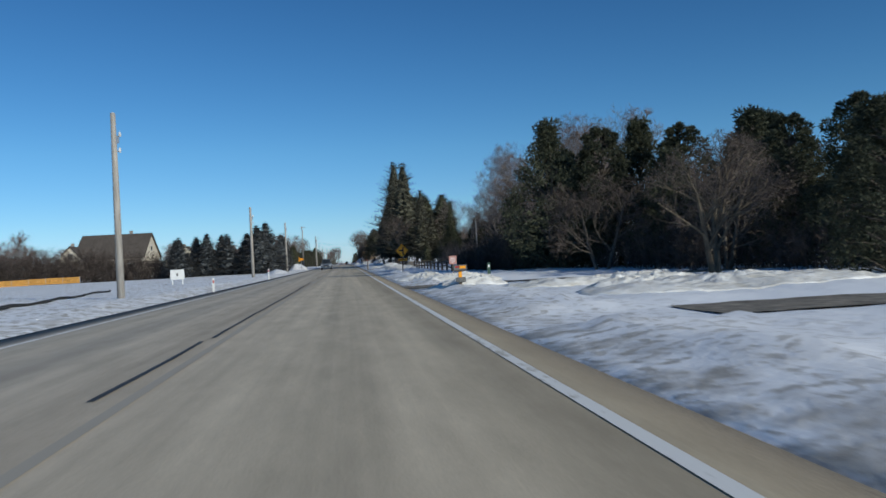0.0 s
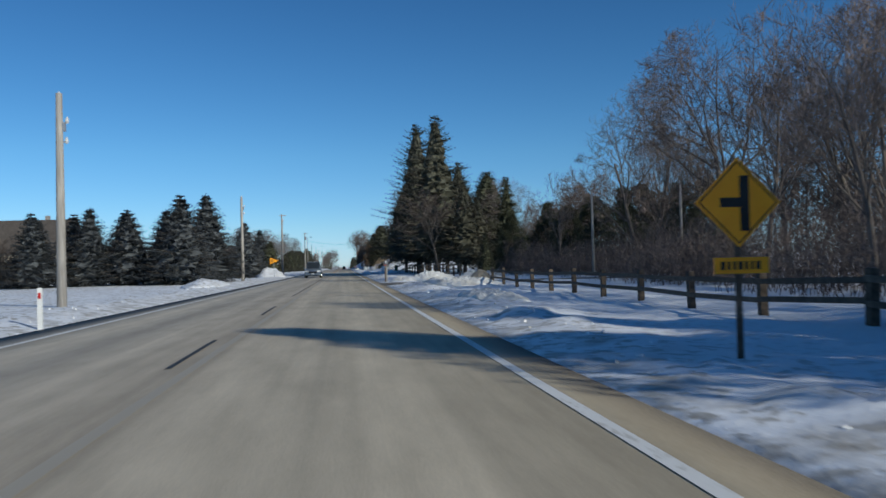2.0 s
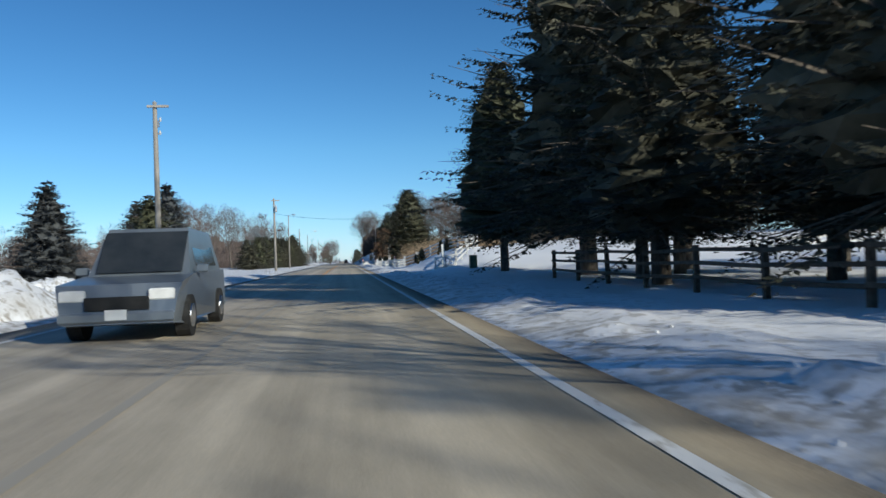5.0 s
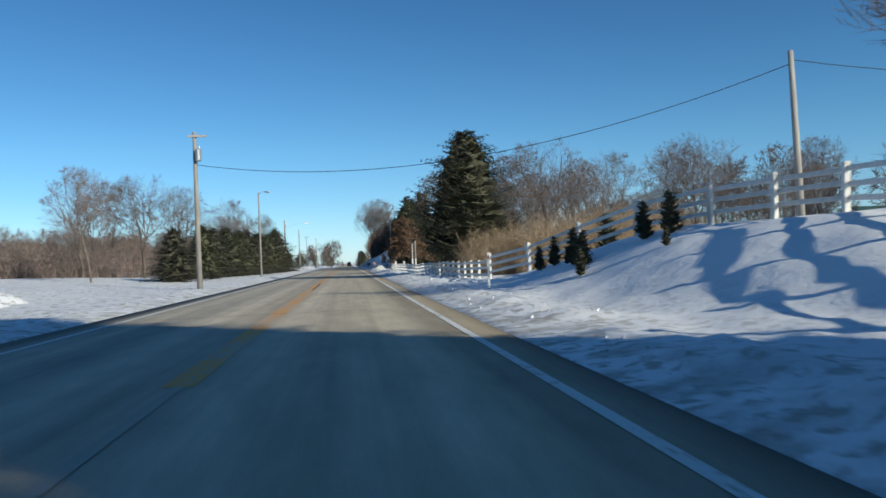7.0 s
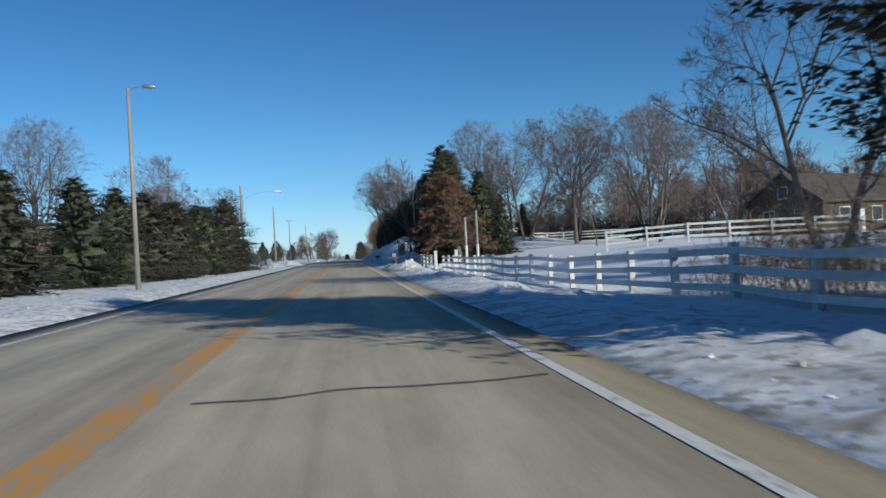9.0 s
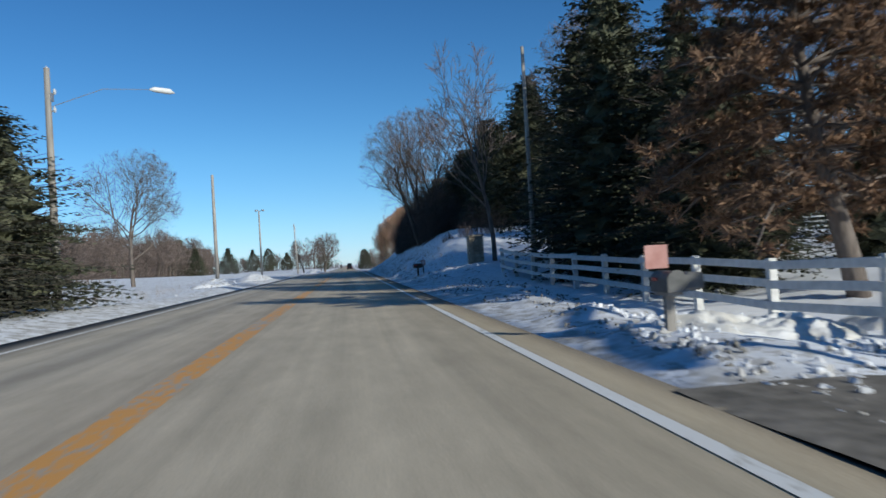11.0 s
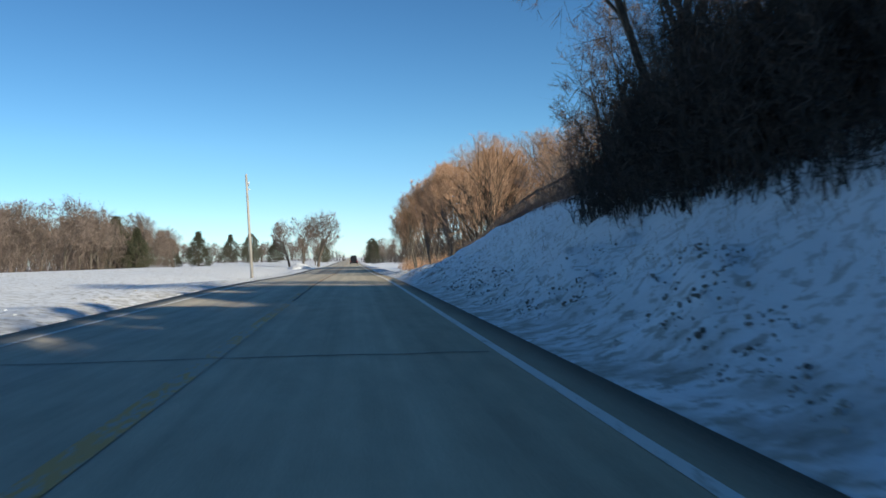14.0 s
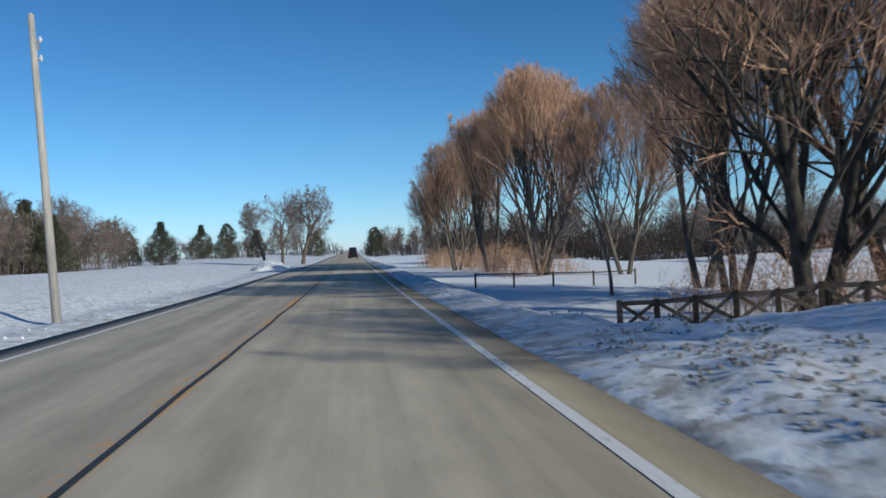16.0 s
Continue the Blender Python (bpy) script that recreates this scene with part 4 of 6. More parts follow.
# pasture and bank
tree("spruce_tree", "green_b", 9.7, 291.0, 11.0, "tall dark pointed spruce behind the white fence", "spruce tree", 0)
tree("pine_tree", "rusty", 9.2, 277.2, 7.3, "broad rust-brown pine with thin foliage and a leaning trunk", "pine tree", 0)
# Spruces at y 281-289, 346 and 349 are added mainly to shade the road.
for i, (x, y, h, k) in enumerate([(10.6, 297.4, 9.5, "green_b"), (13.0, 308.0, 5.5, "green_a"), (12.6, 317, 9.6, "green_b"), (14.8, 322.5, 10.5, "green_b"), (10.6, 322, 7.6, "green_a"), (11.6, 327, 8.6, "green_b"), (10.2, 332.5, 6.8, "green_b"), (13.6, 333, 9.2, "green_a"), (10.0, 338.5, 6.6, "green_a"), (12.6, 342, 8.0, "green_b"), (9.8, 344.5, 6.2, "green_b"), (10.2, 350.5, 6.8, "green_b"), (12.2, 353, 7.0, "green_b"), (16.2, 328, 10.2, "green_a"), (15.6, 340, 9.4, "green_b"), (13.2, 349, 9.0, "green_b"), (15.4, 346, 10.0, "green_a"), (12.0, 336.5, 7.4, "pine_a"), (11.2, 347, 6.0, "pine_b"), (9.0, 329.5, 4.6, "pine_b"), (8.7, 336, 4.2, "pine_a"), (12.4, 330, 8, "pine_b"), (16.5, 309.5, 4.6, "green_a"), (18.5, 312, 7.0, "green_a"), (21.5, 308, 4.2, "green_b"), (10.6, 316.5, 7.0, "green_b"), (9.9, 285.4, 8.0, "green_b"), (8.7, 281.5, 6.0, "green_b"), (8.5, 288.3, 7.6, "green_b"), (12.5, 288, 8.0, "green_b"), (13.6, 282.5, 5.6, "green_a")]):
    tree("spruce_tree", k, x, y, h, "dark spruce in a row along the snowy bank, a few added for shade", "spruce tree", 91 * i, "spruces on the bank", wide=1.1)
tree("elm_tree", "elm", 6.5, 331.8, 12.0, "tall leafless elm with several rising trunks on the bank", "bare tree", 60, wide=1.1)
tree("bare_tree", "slim_bare", 7.2, 301.8, 11.4, "tall leafless tree with a straight trunk by the stone pillar", "bare tree", 20, wide=1.0)
# The four trees at y 377-390 are added to cast shade on the last verge.
for i, (x, y, h, k) in enumerate([(8.2, 354.5, 11.0, "elm"), (9.5, 362.5, 7.0, "maple_b"), (18, 316, 14, "maple_a"), (20, 300, 14, "maple_b"), (22, 288, 13.5, "maple_a"), (27, 280, 13, "maple_b"), (31, 292, 14, "elm"), (26, 300, 14, "maple_a"), (36, 284, 13, "maple_b"), (20, 276, 6, "slim_bare"), (13, 358, 7.5, "maple_a"), (17.5, 307, 9.5, "maple_b"), (21, 312, 11, "maple_a"), (16, 383, 9, "maple_b"), (19, 377, 10, "maple_a"), (22, 385, 11, "maple_b"), (14.5, 389.5, 8.5, "maple_a")]):
    tree("bare_tree", k, x, y, h, BAR, "bare tree", 37 * i, "leafless trees beyond the pasture")

# willows and the last field
for i, (x, y, h, k) in enumerate([(17.6, 407.0, 14.5, "old_willow"), (11.8, 402.5, 13.4, "old_willow"), (14.0, 411, 13.5, "willow_b"), (20.5, 402, 14.5, "old_willow"), (15.2, 416, 13.5, "willow_a"), (13.0, 436, 15.0, "willow_a"), (14.6, 443, 15.6, "willow_b"), (12.0, 450, 14.6, "willow_a"), (10.4, 460, 13.6, "willow_b"), (13, 470, 13.5, "willow_a"), (10.5, 480, 12.0, "willow_b"), (17.5, 432, 13.0, "willow_b")]):
    tree("willow_tree", k, x, y, h, BIG if k == "old_willow" else WIL, "willow tree", 67 * i, "orange willows by the road")
tree("bare_tree", "slim_bare", 10.4, 414, 7.4, "slim leafless young tree in the snowy field", "bare tree", 0)
tree("oak_tree", "oak", -7.2, 503, 12.6, "spreading leafless oak beside the road", "bare tree", 0, wide=0.9)
tree("oak_tree", "oak", -14.2, 516, 11.2, "spreading leafless oak beside the road", "bare tree", 140, wide=0.85)
tree("oak_tree", "oak", -10.5, 506, 11.6, "spreading leafless oak beside the road", "bare tree", 250, wide=0.8)
tree("oak_tree", "maple_a", -9.5, 540, 10, "leafless tree by the far bend of the road", "bare tree", 80)
for i, (x, y, h, k) in enumerate([(-49.5, 596, 11.5, "pine_b"), (-59, 599, 9.5, "pine_a"), (-40, 600, 9.0, "pine_b"), (-34, 605, 9.8, "pine_a"), (-27, 615, 8, "pine_b"), (-53, 519, 12.5, "pine_b"), (-66, 536, 13.5, "pine_b"), (-47.5, 516, 9.5, "pine_b"), (8, 640, 10, "pine_a"), (-12, 660, 9, "pine_b")]):
    tree("pine_tree", k, x, y, h, "distant dark pine at the edge of the snowy field", "pine tree", 45 * i, "distant conifers")


# ---- woods and brush, uncounted ----
def woods(name, label, spots, kinds, seed, h=(9, 13)):
    """One joined mesh of many small leafless trees."""
    r = random.Random(seed)
    vs, fs, ms, off = [], [], [], 0
    for x, y in spots:
        meshes, h0 = TREES[r.choice(kinds)]
        k = r.uniform(*h) / h0
        a = r.random() * 6.28
        rot = np.array([[math.cos(a), -math.sin(a), 0], [math.sin(a), math.cos(a), 0], [0, 0, 1]]) * k
        for slot, me in enumerate(meshes):
            co = np.empty(len(me.vertices) * 3)
            me.vertices.foreach_get("co", co)
            co = co.reshape(-1, 3) @ rot.T + (x, y, gz(x, y))
            vs.append(co)
            for p in me.polygons:
                fs.append([i + off for i in p.vertices])
            ms += [slot] * len(me.polygons)
            off += len(co)
    me = bpy.data.meshes.new(name)
    me.from_pydata(np.concatenate(vs).tolist(), [], fs)
    me.materials.append(BARK)
    me.materials.append(WOODS)
    me.polygons.foreach_set("material_index", ms)
    ob = new(name, me)
    return tagged(ob, label, "woods", kind="stuff")


TREES["wood_a"] = (bare_meshes("wood_a", 10, 41, 1, 0.85, (10, 10, 16), 0.08, twig_r=0.02, girth=0.014, fork=0.12, ratio=0.6, flat=2, crown=(0.36, 0.55, 0.46)), 10)
TREES["wood_b"] = (bare_meshes("wood_b", 10, 42, 2, 0.85, (7, 8, 16), 0.08, twig_r=0.02, girth=0.014, fork=0.12, ratio=0.6, flat=2, crown=(0.4, 0.55, 0.46)), 10)
wr = random.Random(5)
woods("far_woods", "brown leafless woods beyond the snowy field", [(-50 - 34 * wr.random() - max(0, (y - 520) * -0.02), y) for y in [415 + 165 * k / 120 for k in range(120)]], ("wood_a", "wood_b"), 1, (10, 14.5))
woods("far_woods", "low brown woods along the far field edge", [(-190 + 180 * k / 46 + 4 * wr.random(), 690 + 70 * wr.random()) for k in range(46)] + [(7 + 70 * k / 34 + 3 * wr.random(), 620 + 90 * wr.random()) for k in range(34)], ("wood_a", "wood_b"), 2, (8, 12))
woods("far_woods", "brown woods behind the spruces across the road", [(-30 - 30 * wr.random(), 262 + 60 * wr.random()) for i in range(46)] + [(-40 - 40 * wr.random(), 205 + 60 * wr.random()) for i in range(20)] + [(-38 - 25 * wr.random(), 330 + 80 * wr.random()) for i in range(20)], ("wood_a", "wood_b"), 3, (5, 8.5))
woods("far_woods", "brown leafless woods behind the roadside pines", [(30 + 26 * wr.random(), 30 + 120 * wr.random()) for i in range(44)] + [(34 + 25 * wr.random(), 170 + 90 * wr.random()) for i in range(30)], ("wood_a", "wood_b"), 4, (8, 12))
woods("far_woods", "brown leafless woods beyond the pasture", [(34 + 40 * wr.random(), 300 + 60 * wr.random()) for i in range(36)] + [(24 + 90 * wr.random(), 470 + 80 * wr.random()) for i in range(36)], ("wood_a", "wood_b"), 6, (8, 12))
woods("far_woods", "grey woods on the far side of the first fields", [(-60 - 90 * wr.random(), 150 + 70 * wr.random()) for i in range(40)] + [(-50 - 80 * wr.random(), 120 + 20 * wr.random()) for i in range(24)], ("wood_a", "wood_b"), 7, (5, 9))


def brush(name, label, boxes, seed, material, stem=0.012, twigs=9):
    """Thickets: boxes of (x, y, half width, half depth, height, stems)."""
    r = random.Random(seed)
    s = Shape()
    for cx, cy, hx, hy, h, n in boxes:
        spots = np.array([(cx + r.uniform(-hx, hx), cy + r.uniform(-hy, hy)) for _ in range(n)])
        for (x, y), z in zip(spots.tolist(), (ground_level(spots[:, 0], spots[:, 1]) - 0.05).tolist()):
            edge = max(abs(x - cx) / hx, abs(y - cy) / hy)
            hh = h * r.uniform(0.55, 1.1) * (1 - 0.6 * edge ** 3)
            d = Vector((r.uniform(-0.4, 0.4), r.uniform(-0.4, 0.4), 1))
            a, m, e = Vector((x, y, z)), Vector((x, y, z)) + d * hh * 0.5, Vector((x, y, z)) + d * hh + rvec(r) * hh * 0.1
            w0 = d.cross(rvec(r)).normalized() * stem
            s.tri(a - w0, a + w0, e)
            s.tri(a - w0.cross(d.normalized()), a + w0.cross(d.normalized()), e)
            for _ in range(twigs):
                t = r.uniform(0.25, 1)
                p = a.lerp(e, t)
                g = (d.normalized() * 0.6 + rvec(r) * 0.9).normalized() * hh * r.uniform(0.15, 0.35)
                w = g.cross(rvec(r)).normalized() * stem * 0.8
                s.tri(p - w, p + w, p + g)
                q = p + g * 0.5
                g2 = (g.normalized() + rvec(r) * 0.8).normalized() * hh * 0.14
                s.tri(q - w, q + w, q + g2)
    return tagged(part(name, s, material), label, "brush", kind="stuff")


brush("brush_thicket", "dense dark leafless brush along the snowy verge", [(9.8, 57, 1.4, 1.5, 1.9, 420), (11.0, 54, 1.8, 2.5, 2.4, 700), (12.0, 49.5, 2.0, 2.6, 2.8, 700), (14, 55, 2, 4, 3.4, 520), (17, 36, 3, 7, 2.6, 700), (18, 23, 3, 5, 2.2, 500)], 1, TWIG_DARK, 0.016, 12)
brush("brush_thicket", "brown brush under the leafless trees behind the fence", [(14, 66, 2.2, 6, 2.2, 350), (16, 82, 3, 6, 2.4, 450), (19, 103, 4, 4, 2.6, 450), (16.5, 113, 2.5, 5, 3.0, 400), (24, 75, 5, 12, 4, 600), (17, 72, 3, 14, 3.4, 800), (20, 92, 4, 6, 3.4, 500), (24, 108, 5, 6, 3.6, 500), (24, 125, 6, 6, 3.2, 500)], 2, TWIG, 0.012, 10)
brush("brush_thicket", "tan weeping brush at the foot of the cedar", [(9.2, 214, 2.4, 3.6, 2.6, 1500), (12.5, 212, 3.4, 4.5, 3.2, 1700), (17, 214, 4, 5, 3.4, 1400), (8.2, 228, 1.6, 3, 1.6, 400)], 3, TAN_BRUSH, 0.006, 14)
brush("brush_thicket", "dark tangled brush on the crest of the bank", [(7.6, 343, 1.7, 7, 3.8, 1500), (7.0, 351, 1.3, 4.8, 3.3, 1300), (6.3, 349, 0.7, 5.5, 1.6, 500), (7.8, 331, 1.7, 7, 4.0, 1300), (9.2, 318, 1.0, 6, 1.8, 300)], 4, TWIG_DARK, 0.01, 15)
brush("brush_thicket", "brown weeds and brush along the bank's rail fence", [(7.6, 362, 0.9, 4.5, 0.9, 420), (7.6, 371, 0.9, 5, 0.8, 380), (7.4, 381, 1.0, 4, 0.7, 200)], 5, TWIG, 0.01, 10)
brush("brush_thicket", "orange-brown undergrowth between the willows", [(13, 404, 4, 3, 2.2, 300), (13, 450, 3, 16, 2.4, 800), (11, 475, 2.5, 10, 2.4, 400)], 6, WILLOW, 0.01, 10)
brush("brush_thicket", "low brown brush beyond the far shoulder", [(-26, 305, 5, 14, 3.0, 600), (-36, 345, 6, 20, 3.6, 900), (-17, 300, 2, 6, 1.5, 200), (-40, 260, 9, 12, 4.2, 900), (-30, 245, 6, 8, 3.4, 500), (-58, 430, 8, 20, 8, 700), (-58, 480, 8, 25, 8, 700), (-58, 535, 9, 30, 8, 700)], 7, TWIG, 0.028, 9)
brush("far_treeline", "dark low woods at the far edge of the fields", [(40 + 28 * k, 560 + 6 * k, 16, 10, 10, 260) for k in range(7)] + [(-200 + 30 * k, 730, 16, 10, 8, 160) for k in range(7)] + [(14, 690, 10, 20, 7, 200), (30, 640, 14, 10, 8, 200)], 12, TWIG_DARK, 0.09, 9)
brush("brush_thicket", "dark woodland edge beyond the willows' field", [(22 + 17 * k, 505 + 5 * k, 10, 5, 7.5, 420) for k in range(6)], 33, TWIG_DARK, 0.045, 10)
brush("dry_weeds", "thin dry weed stalks poking through roadside snow", [(4.9, 310, 0.7, 9, 0.35, 160), (5.8, 330, 1.5, 18, 0.3, 900), (5.4, 355, 1.2, 14, 0.28, 600), (4.2, 335, 0.8, 30, 0.14, 900), (-9.5, 300, 1.6, 14, 0.5, 160)], 8, TAN_BRUSH, 0.004, 5)
brush("brush_thicket", "dark woodland edge behind the pasture fence", [(30, 327, 8, 3, 4.5, 600), (44, 329, 9, 3, 5, 600), (58, 326, 9, 4, 5, 500), (33, 340, 14, 6, 7, 500)], 21, TWIG_DARK, 0.03, 10)
brush("brush_thicket", "brown leafless shrubs before the cream house", [(-28, 110, 4, 4, 3.6, 700), (-35, 112, 5, 4, 4.2, 900), (-44, 114, 6, 4, 4.6, 1000), (-56, 116, 7, 5, 5.0, 1000), (-66, 118, 6, 5, 5.2, 800)], 31, TWIG_DARK, 0.025, 10)
brush("brush_thicket", "brown hedge of leafless brush behind the snowy field", [(-31, 240, 5, 4, 3.6, 700), (-42, 236, 7, 4, 4.0, 800), (-56, 230, 8, 5, 4.2, 700), (-24, 250, 3, 5, 3.2, 400)], 32, TWIG, 0.02, 10)
brush("small_shrub", "small bare shrub on the snowy bank", [(6.4, 313.2, 0.35, 0.35, 0.5, 60)], 9, TWIG_DARK, 0.01, 8)
brush("small_shrub", "small bare shrub on the snowy bank", [(7.4, 312.2, 0.5, 0.4, 0.9, 60)], 10, TWIG, 0.01, 8)


# ---- poles, lamps and cables ----
POLE_TOP = {}


def utility_pole(key, x, y, top, r0=0.15, arm=False, hardware=True, lean=0.0, transformer=False):
    z = gz(x, y)
    p = thing("utility_pole", "weathered grey-brown wooden utility pole in the snow", "utility pole", pose(x, y, z), "utility poles")
    h = top - z
    s = Shape().tube([(0, 0, -0.3), (lean * h / 2, 0, h / 2), (lean * h, 0, h)], [r0, r0 * 0.83, r0 * 0.64], 10)
    s.smooth = True
    part("post", s, POLE_WOOD, p)
    if hardware:
        part("bracket", Shape().box(0.14 + lean * (h - 1.0), -0.02, h - 1.0, 0.1, 0.06, 0.28, bev=0.01), GREY_STEEL, p, "grey steel bracket")
        part("bracket", Shape().box(0.12 + lean * (h - 1.45), 0, h - 1.45, 0.16, 0.05, 0.05), GREY_STEEL, p, "grey steel bracket")
        for dz, dx in ((-0.9, 0.22), (-1.5, 0.2), (-0.15, 0.0)):
            dx += lean * (h + dz)
            i = Shape().tube([(dx, 0, h + dz), (dx, 0, h + dz + 0.07), (dx, 0, h + dz + 0.14), (dx, 0, h + dz + 0.2)], [0.03, 0.06, 0.045, 0.02], 8)
            part("insulator", i, PORCELAIN, p, "grey porcelain insulator")
    if arm:
        part("crossarm", Shape().box(0.16, -0.12, h - 0.22, 0.95, 0.09, 0.11, bev=0.01), POLE_WOOD, p)
    if transformer:
        t = Shape().tube([(0.2, -0.2, h - 1.55), (0.2, -0.2, h - 1.5), (0.2, -0.2, h - 0.95), (0.2, -0.2, h - 0.9)], [0.12, 0.16, 0.16, 0.1], 12)
        part("transformer", t, GREY_STEEL, p, "grey transformer can")
    POLE_TOP[key] = Vector((x + lean * h, y, top))
    return p


utility_pole("p1", -8.25, 30.6, 7.15)
utility_pole("p2", -8.2, 72.0, 6.5)
utility_pole("p3", -8.4, 115.3, 7.3)
utility_pole("p4", -8.25, 157.0, 8.6, arm=True)
utility_pole("q1", -7.7, 210.0, 8.35, arm=True, transformer=True)
utility_pole("r1", -9.6, 291.4, 8.2)
utility_pole("r2", -9.25, 321.0, 8.0, hardware=False)
utility_pole("s1", -9.28, 410.2, 9.2, lean=-0.034)
utility_pole("hill", 17.2, 195.7, 8.55, hardware=False, lean=-0.02)
utility_pole("yard", 17.0, 99.0, 5.9, 0.11, hardware=False)
utility_pole("yard2", 22.0, 96.0, 6.2, 0.11, hardware=False)
utility_pole("fencepole", 6.9, 292.4, 8.8, 0.10, hardware=False)


def lamp_post(x, y, top, arms, head=0.6):
    z = gz(x, y)
    p = thing("street_lamp", "slim grey street lamp on a wooden mast by the road", "street lamp", pose(x, y, z), "street lamps")
    h = top - z
    s = Shape().tube([(0, 0, -0.3), (0, 0, h)], [0.12, 0.075], 9)
    s.smooth = True
    part("mast", s, POLE_WOOD, p)
    for a in arms:
        part("arm", Shape().tube([(0, 0, h - 0.15), (a * 0.5, 0, h + 0.02), (a, 0, h + 0.05)], [0.03, 0.028, 0.025], 6), GREY_STEEL, p)
        hd = Shape().tube([(a, 0, h + 0.05), (a * 1.06, 0, h + 0.06), (a + math.copysign(0.75 * head, a), 0, h + 0.03), (a + math.copysign(head, a), 0, h)], [0.04, 0.08, 0.1, 0.04], 8)
        hd.smooth = True
        part("lamp_head", hd, GREY_STEEL, p, "grey cobra lamp head")
    return p


lamp_post(-9.0, 251.0, 8.9, (0.6,))
lamp_post(-9.4, 351.0, 7.5, (0.3, -0.15), 0.3)
# long lamp arm over the verge from the pole by the spruces
z1 = POLE_TOP["r1"]
arm_lamp = thing("street_lamp", "pale street lamp head on a long thin arm over the verge", "street lamp", pose(z1.x, z1.y, 0), "street lamps")
part("arm", Shape().tube([(0.1, 0, z1.z - 1.3), (1.6, 0.6, z1.z - 0.62), (3.0, 1.4, z1.z - 0.5)], [0.014, 0.012, 0.01], 6), GREY_STEEL, arm_lamp)
hd = Shape().tube([(2.95, 1.38, z1.z - 0.5), (3.1, 1.5, z1.z - 0.48), (3.55, 1.8, z1.z - 0.5), (3.7, 1.9, z1.z - 0.54)], [0.03, 0.1, 0.11, 0.03], 8)
hd.smooth = True
part("lamp_head", hd, LAMP_LENS, arm_lamp, "pale lamp head")


def cable(a, b, sag, r=0.016):
    a, b = Vector(a), Vector(b)
    s = Shape()
    pts = [a.lerp(b, k / 24) - Vector((0, 0, sag * 4 * (k / 24) * (1 - k / 24))) for k in range(25)]
    s.tube(pts, [r] * 25, 5)
    return tagged(part("overhead_cable", s, CABLE), "thin black overhead cable sagging between poles", "cable")


cable(POLE_TOP["q1"] + Vector((0, 0, -1.7)), POLE_TOP["hill"] + Vector((0, 0, -0.5)), 1.75)
cable(POLE_TOP["hill"] + Vector((0, 0, -0.35)), (34, 196, 8.0), 0.5)


# ---- fences ----
def fence(name, label, pts, material, rails, post_h, post_w, rail_h, rail_t=0.04, cap=0.0, side=-1, group=""):
    """Posts at pts, each with rails to the next at the heights given."""
    f = thing(name, label, "fence", pose(pts[0][0], pts[0][1], gz(*pts[0])), group)
    o = Vector((pts[0][0], pts[0][1], gz(*pts[0])))
    pm = Shape().box(0, 0, post_h / 2 - 0.1, post_w, post_w, post_h + 0.2, bev=0.012).mesh("post", material)
    r = random.Random(len(pts))
    spots = [Vector((x, y, gz(x, y))) - o for x, y in pts]
    for i, p in enumerate(spots):
        d = spots[min(i + 1, len(spots) - 1)] - spots[max(i - 1, 0)]
        q = part("post", pm, None, f)
        q.location = p
        q.rotation_euler = (r.uniform(-0.03, 0.03), r.uniform(-0.03, 0.03), math.atan2(d.y, d.x))
        if cap:
            c = part("cap", Shape().box(0, 0, post_h + 0.02, post_w + 0.04, post_w + 0.04, 0.05, taper=0.6), material, q)
    for a, b in zip(spots, spots[1:]):
        n = Vector((b.y - a.y, a.x - b.x, 0)).normalized() * (post_w / 2 + rail_t / 2 + 0.002) * side
        for z in rails:
            m = (a + b) / 2 + n + Vector((0, 0, z + r.uniform(-0.015, 0.015)))
            L = (b - a).length + 0.02
            s = Shape().box(0, 0, 0, L, rail_t, rail_h, bev=0.006)
            q = part("rail", s, material, f)
            q.location = m
            v = b - a
            q.rotation_euler = (0, -math.atan2(v.z, math.hypot(v.x, v.y)) + r.uniform(-0.006, 0.006), math.atan2(v.y, v.x))
    return f


def line(a, b, n):
    return [(a[0] + (b[0] - a[0]) * k / n, a[1] + (b[1] - a[1]) * k / n) for k in range(n + 1)]


fence("rail_fence", "brown weathered two-rail wooden fence in the snow", line((7.7, 55.2), (7.9, 88.3), 11), FENCE_BROWN, (0.32, 0.66), 0.82, 0.14, 0.1)
fence("rail_fence", "brown weathered wooden rail fence under the spruces", line((8.6, 104.5), (8.2, 150), 15), FENCE_BROWN, (0.35, 0.7, 1.0), 1.1, 0.12, 0.09)
fence("board_fence", "white three-board fence far across the yard", line((22.0, 160), (33, 165), 6), FENCE_WHITE, (0.4, 0.75, 1.1), 1.2, 0.12, 0.13)
W = "white painted three-board fence with snow at its foot"
knoll = [(6.3, 202.3), (7.3, 198.8), (8.3, 195.2), (9.2, 191.8), (10.0, 188.4), (10.6, 186.2), (11.0, 184.0), (10.2, 181.4), (9.3, 178.8), (8.5, 176.2), (7.7, 173.7)]
fence("board_fence", "white three-board fence climbing the snowy knoll", knoll, FENCE_WHITE, (0.35, 0.68, 1.0), 1.12, 0.13, 0.12, cap=1)
fence("board_fence", W, [(6.28, 202.35)] + line((6.35, 205.4), (5.95, 263.0), 26), FENCE_WHITE, (0.2, 0.5, 0.78), 0.86, 0.12, 0.12, cap=1)
fence("board_fence", W, line((6.2, 270.0), (6.1, 294.4), 10), FENCE_WHITE, (0.28, 0.58, 0.86), 0.96, 0.12, 0.12)
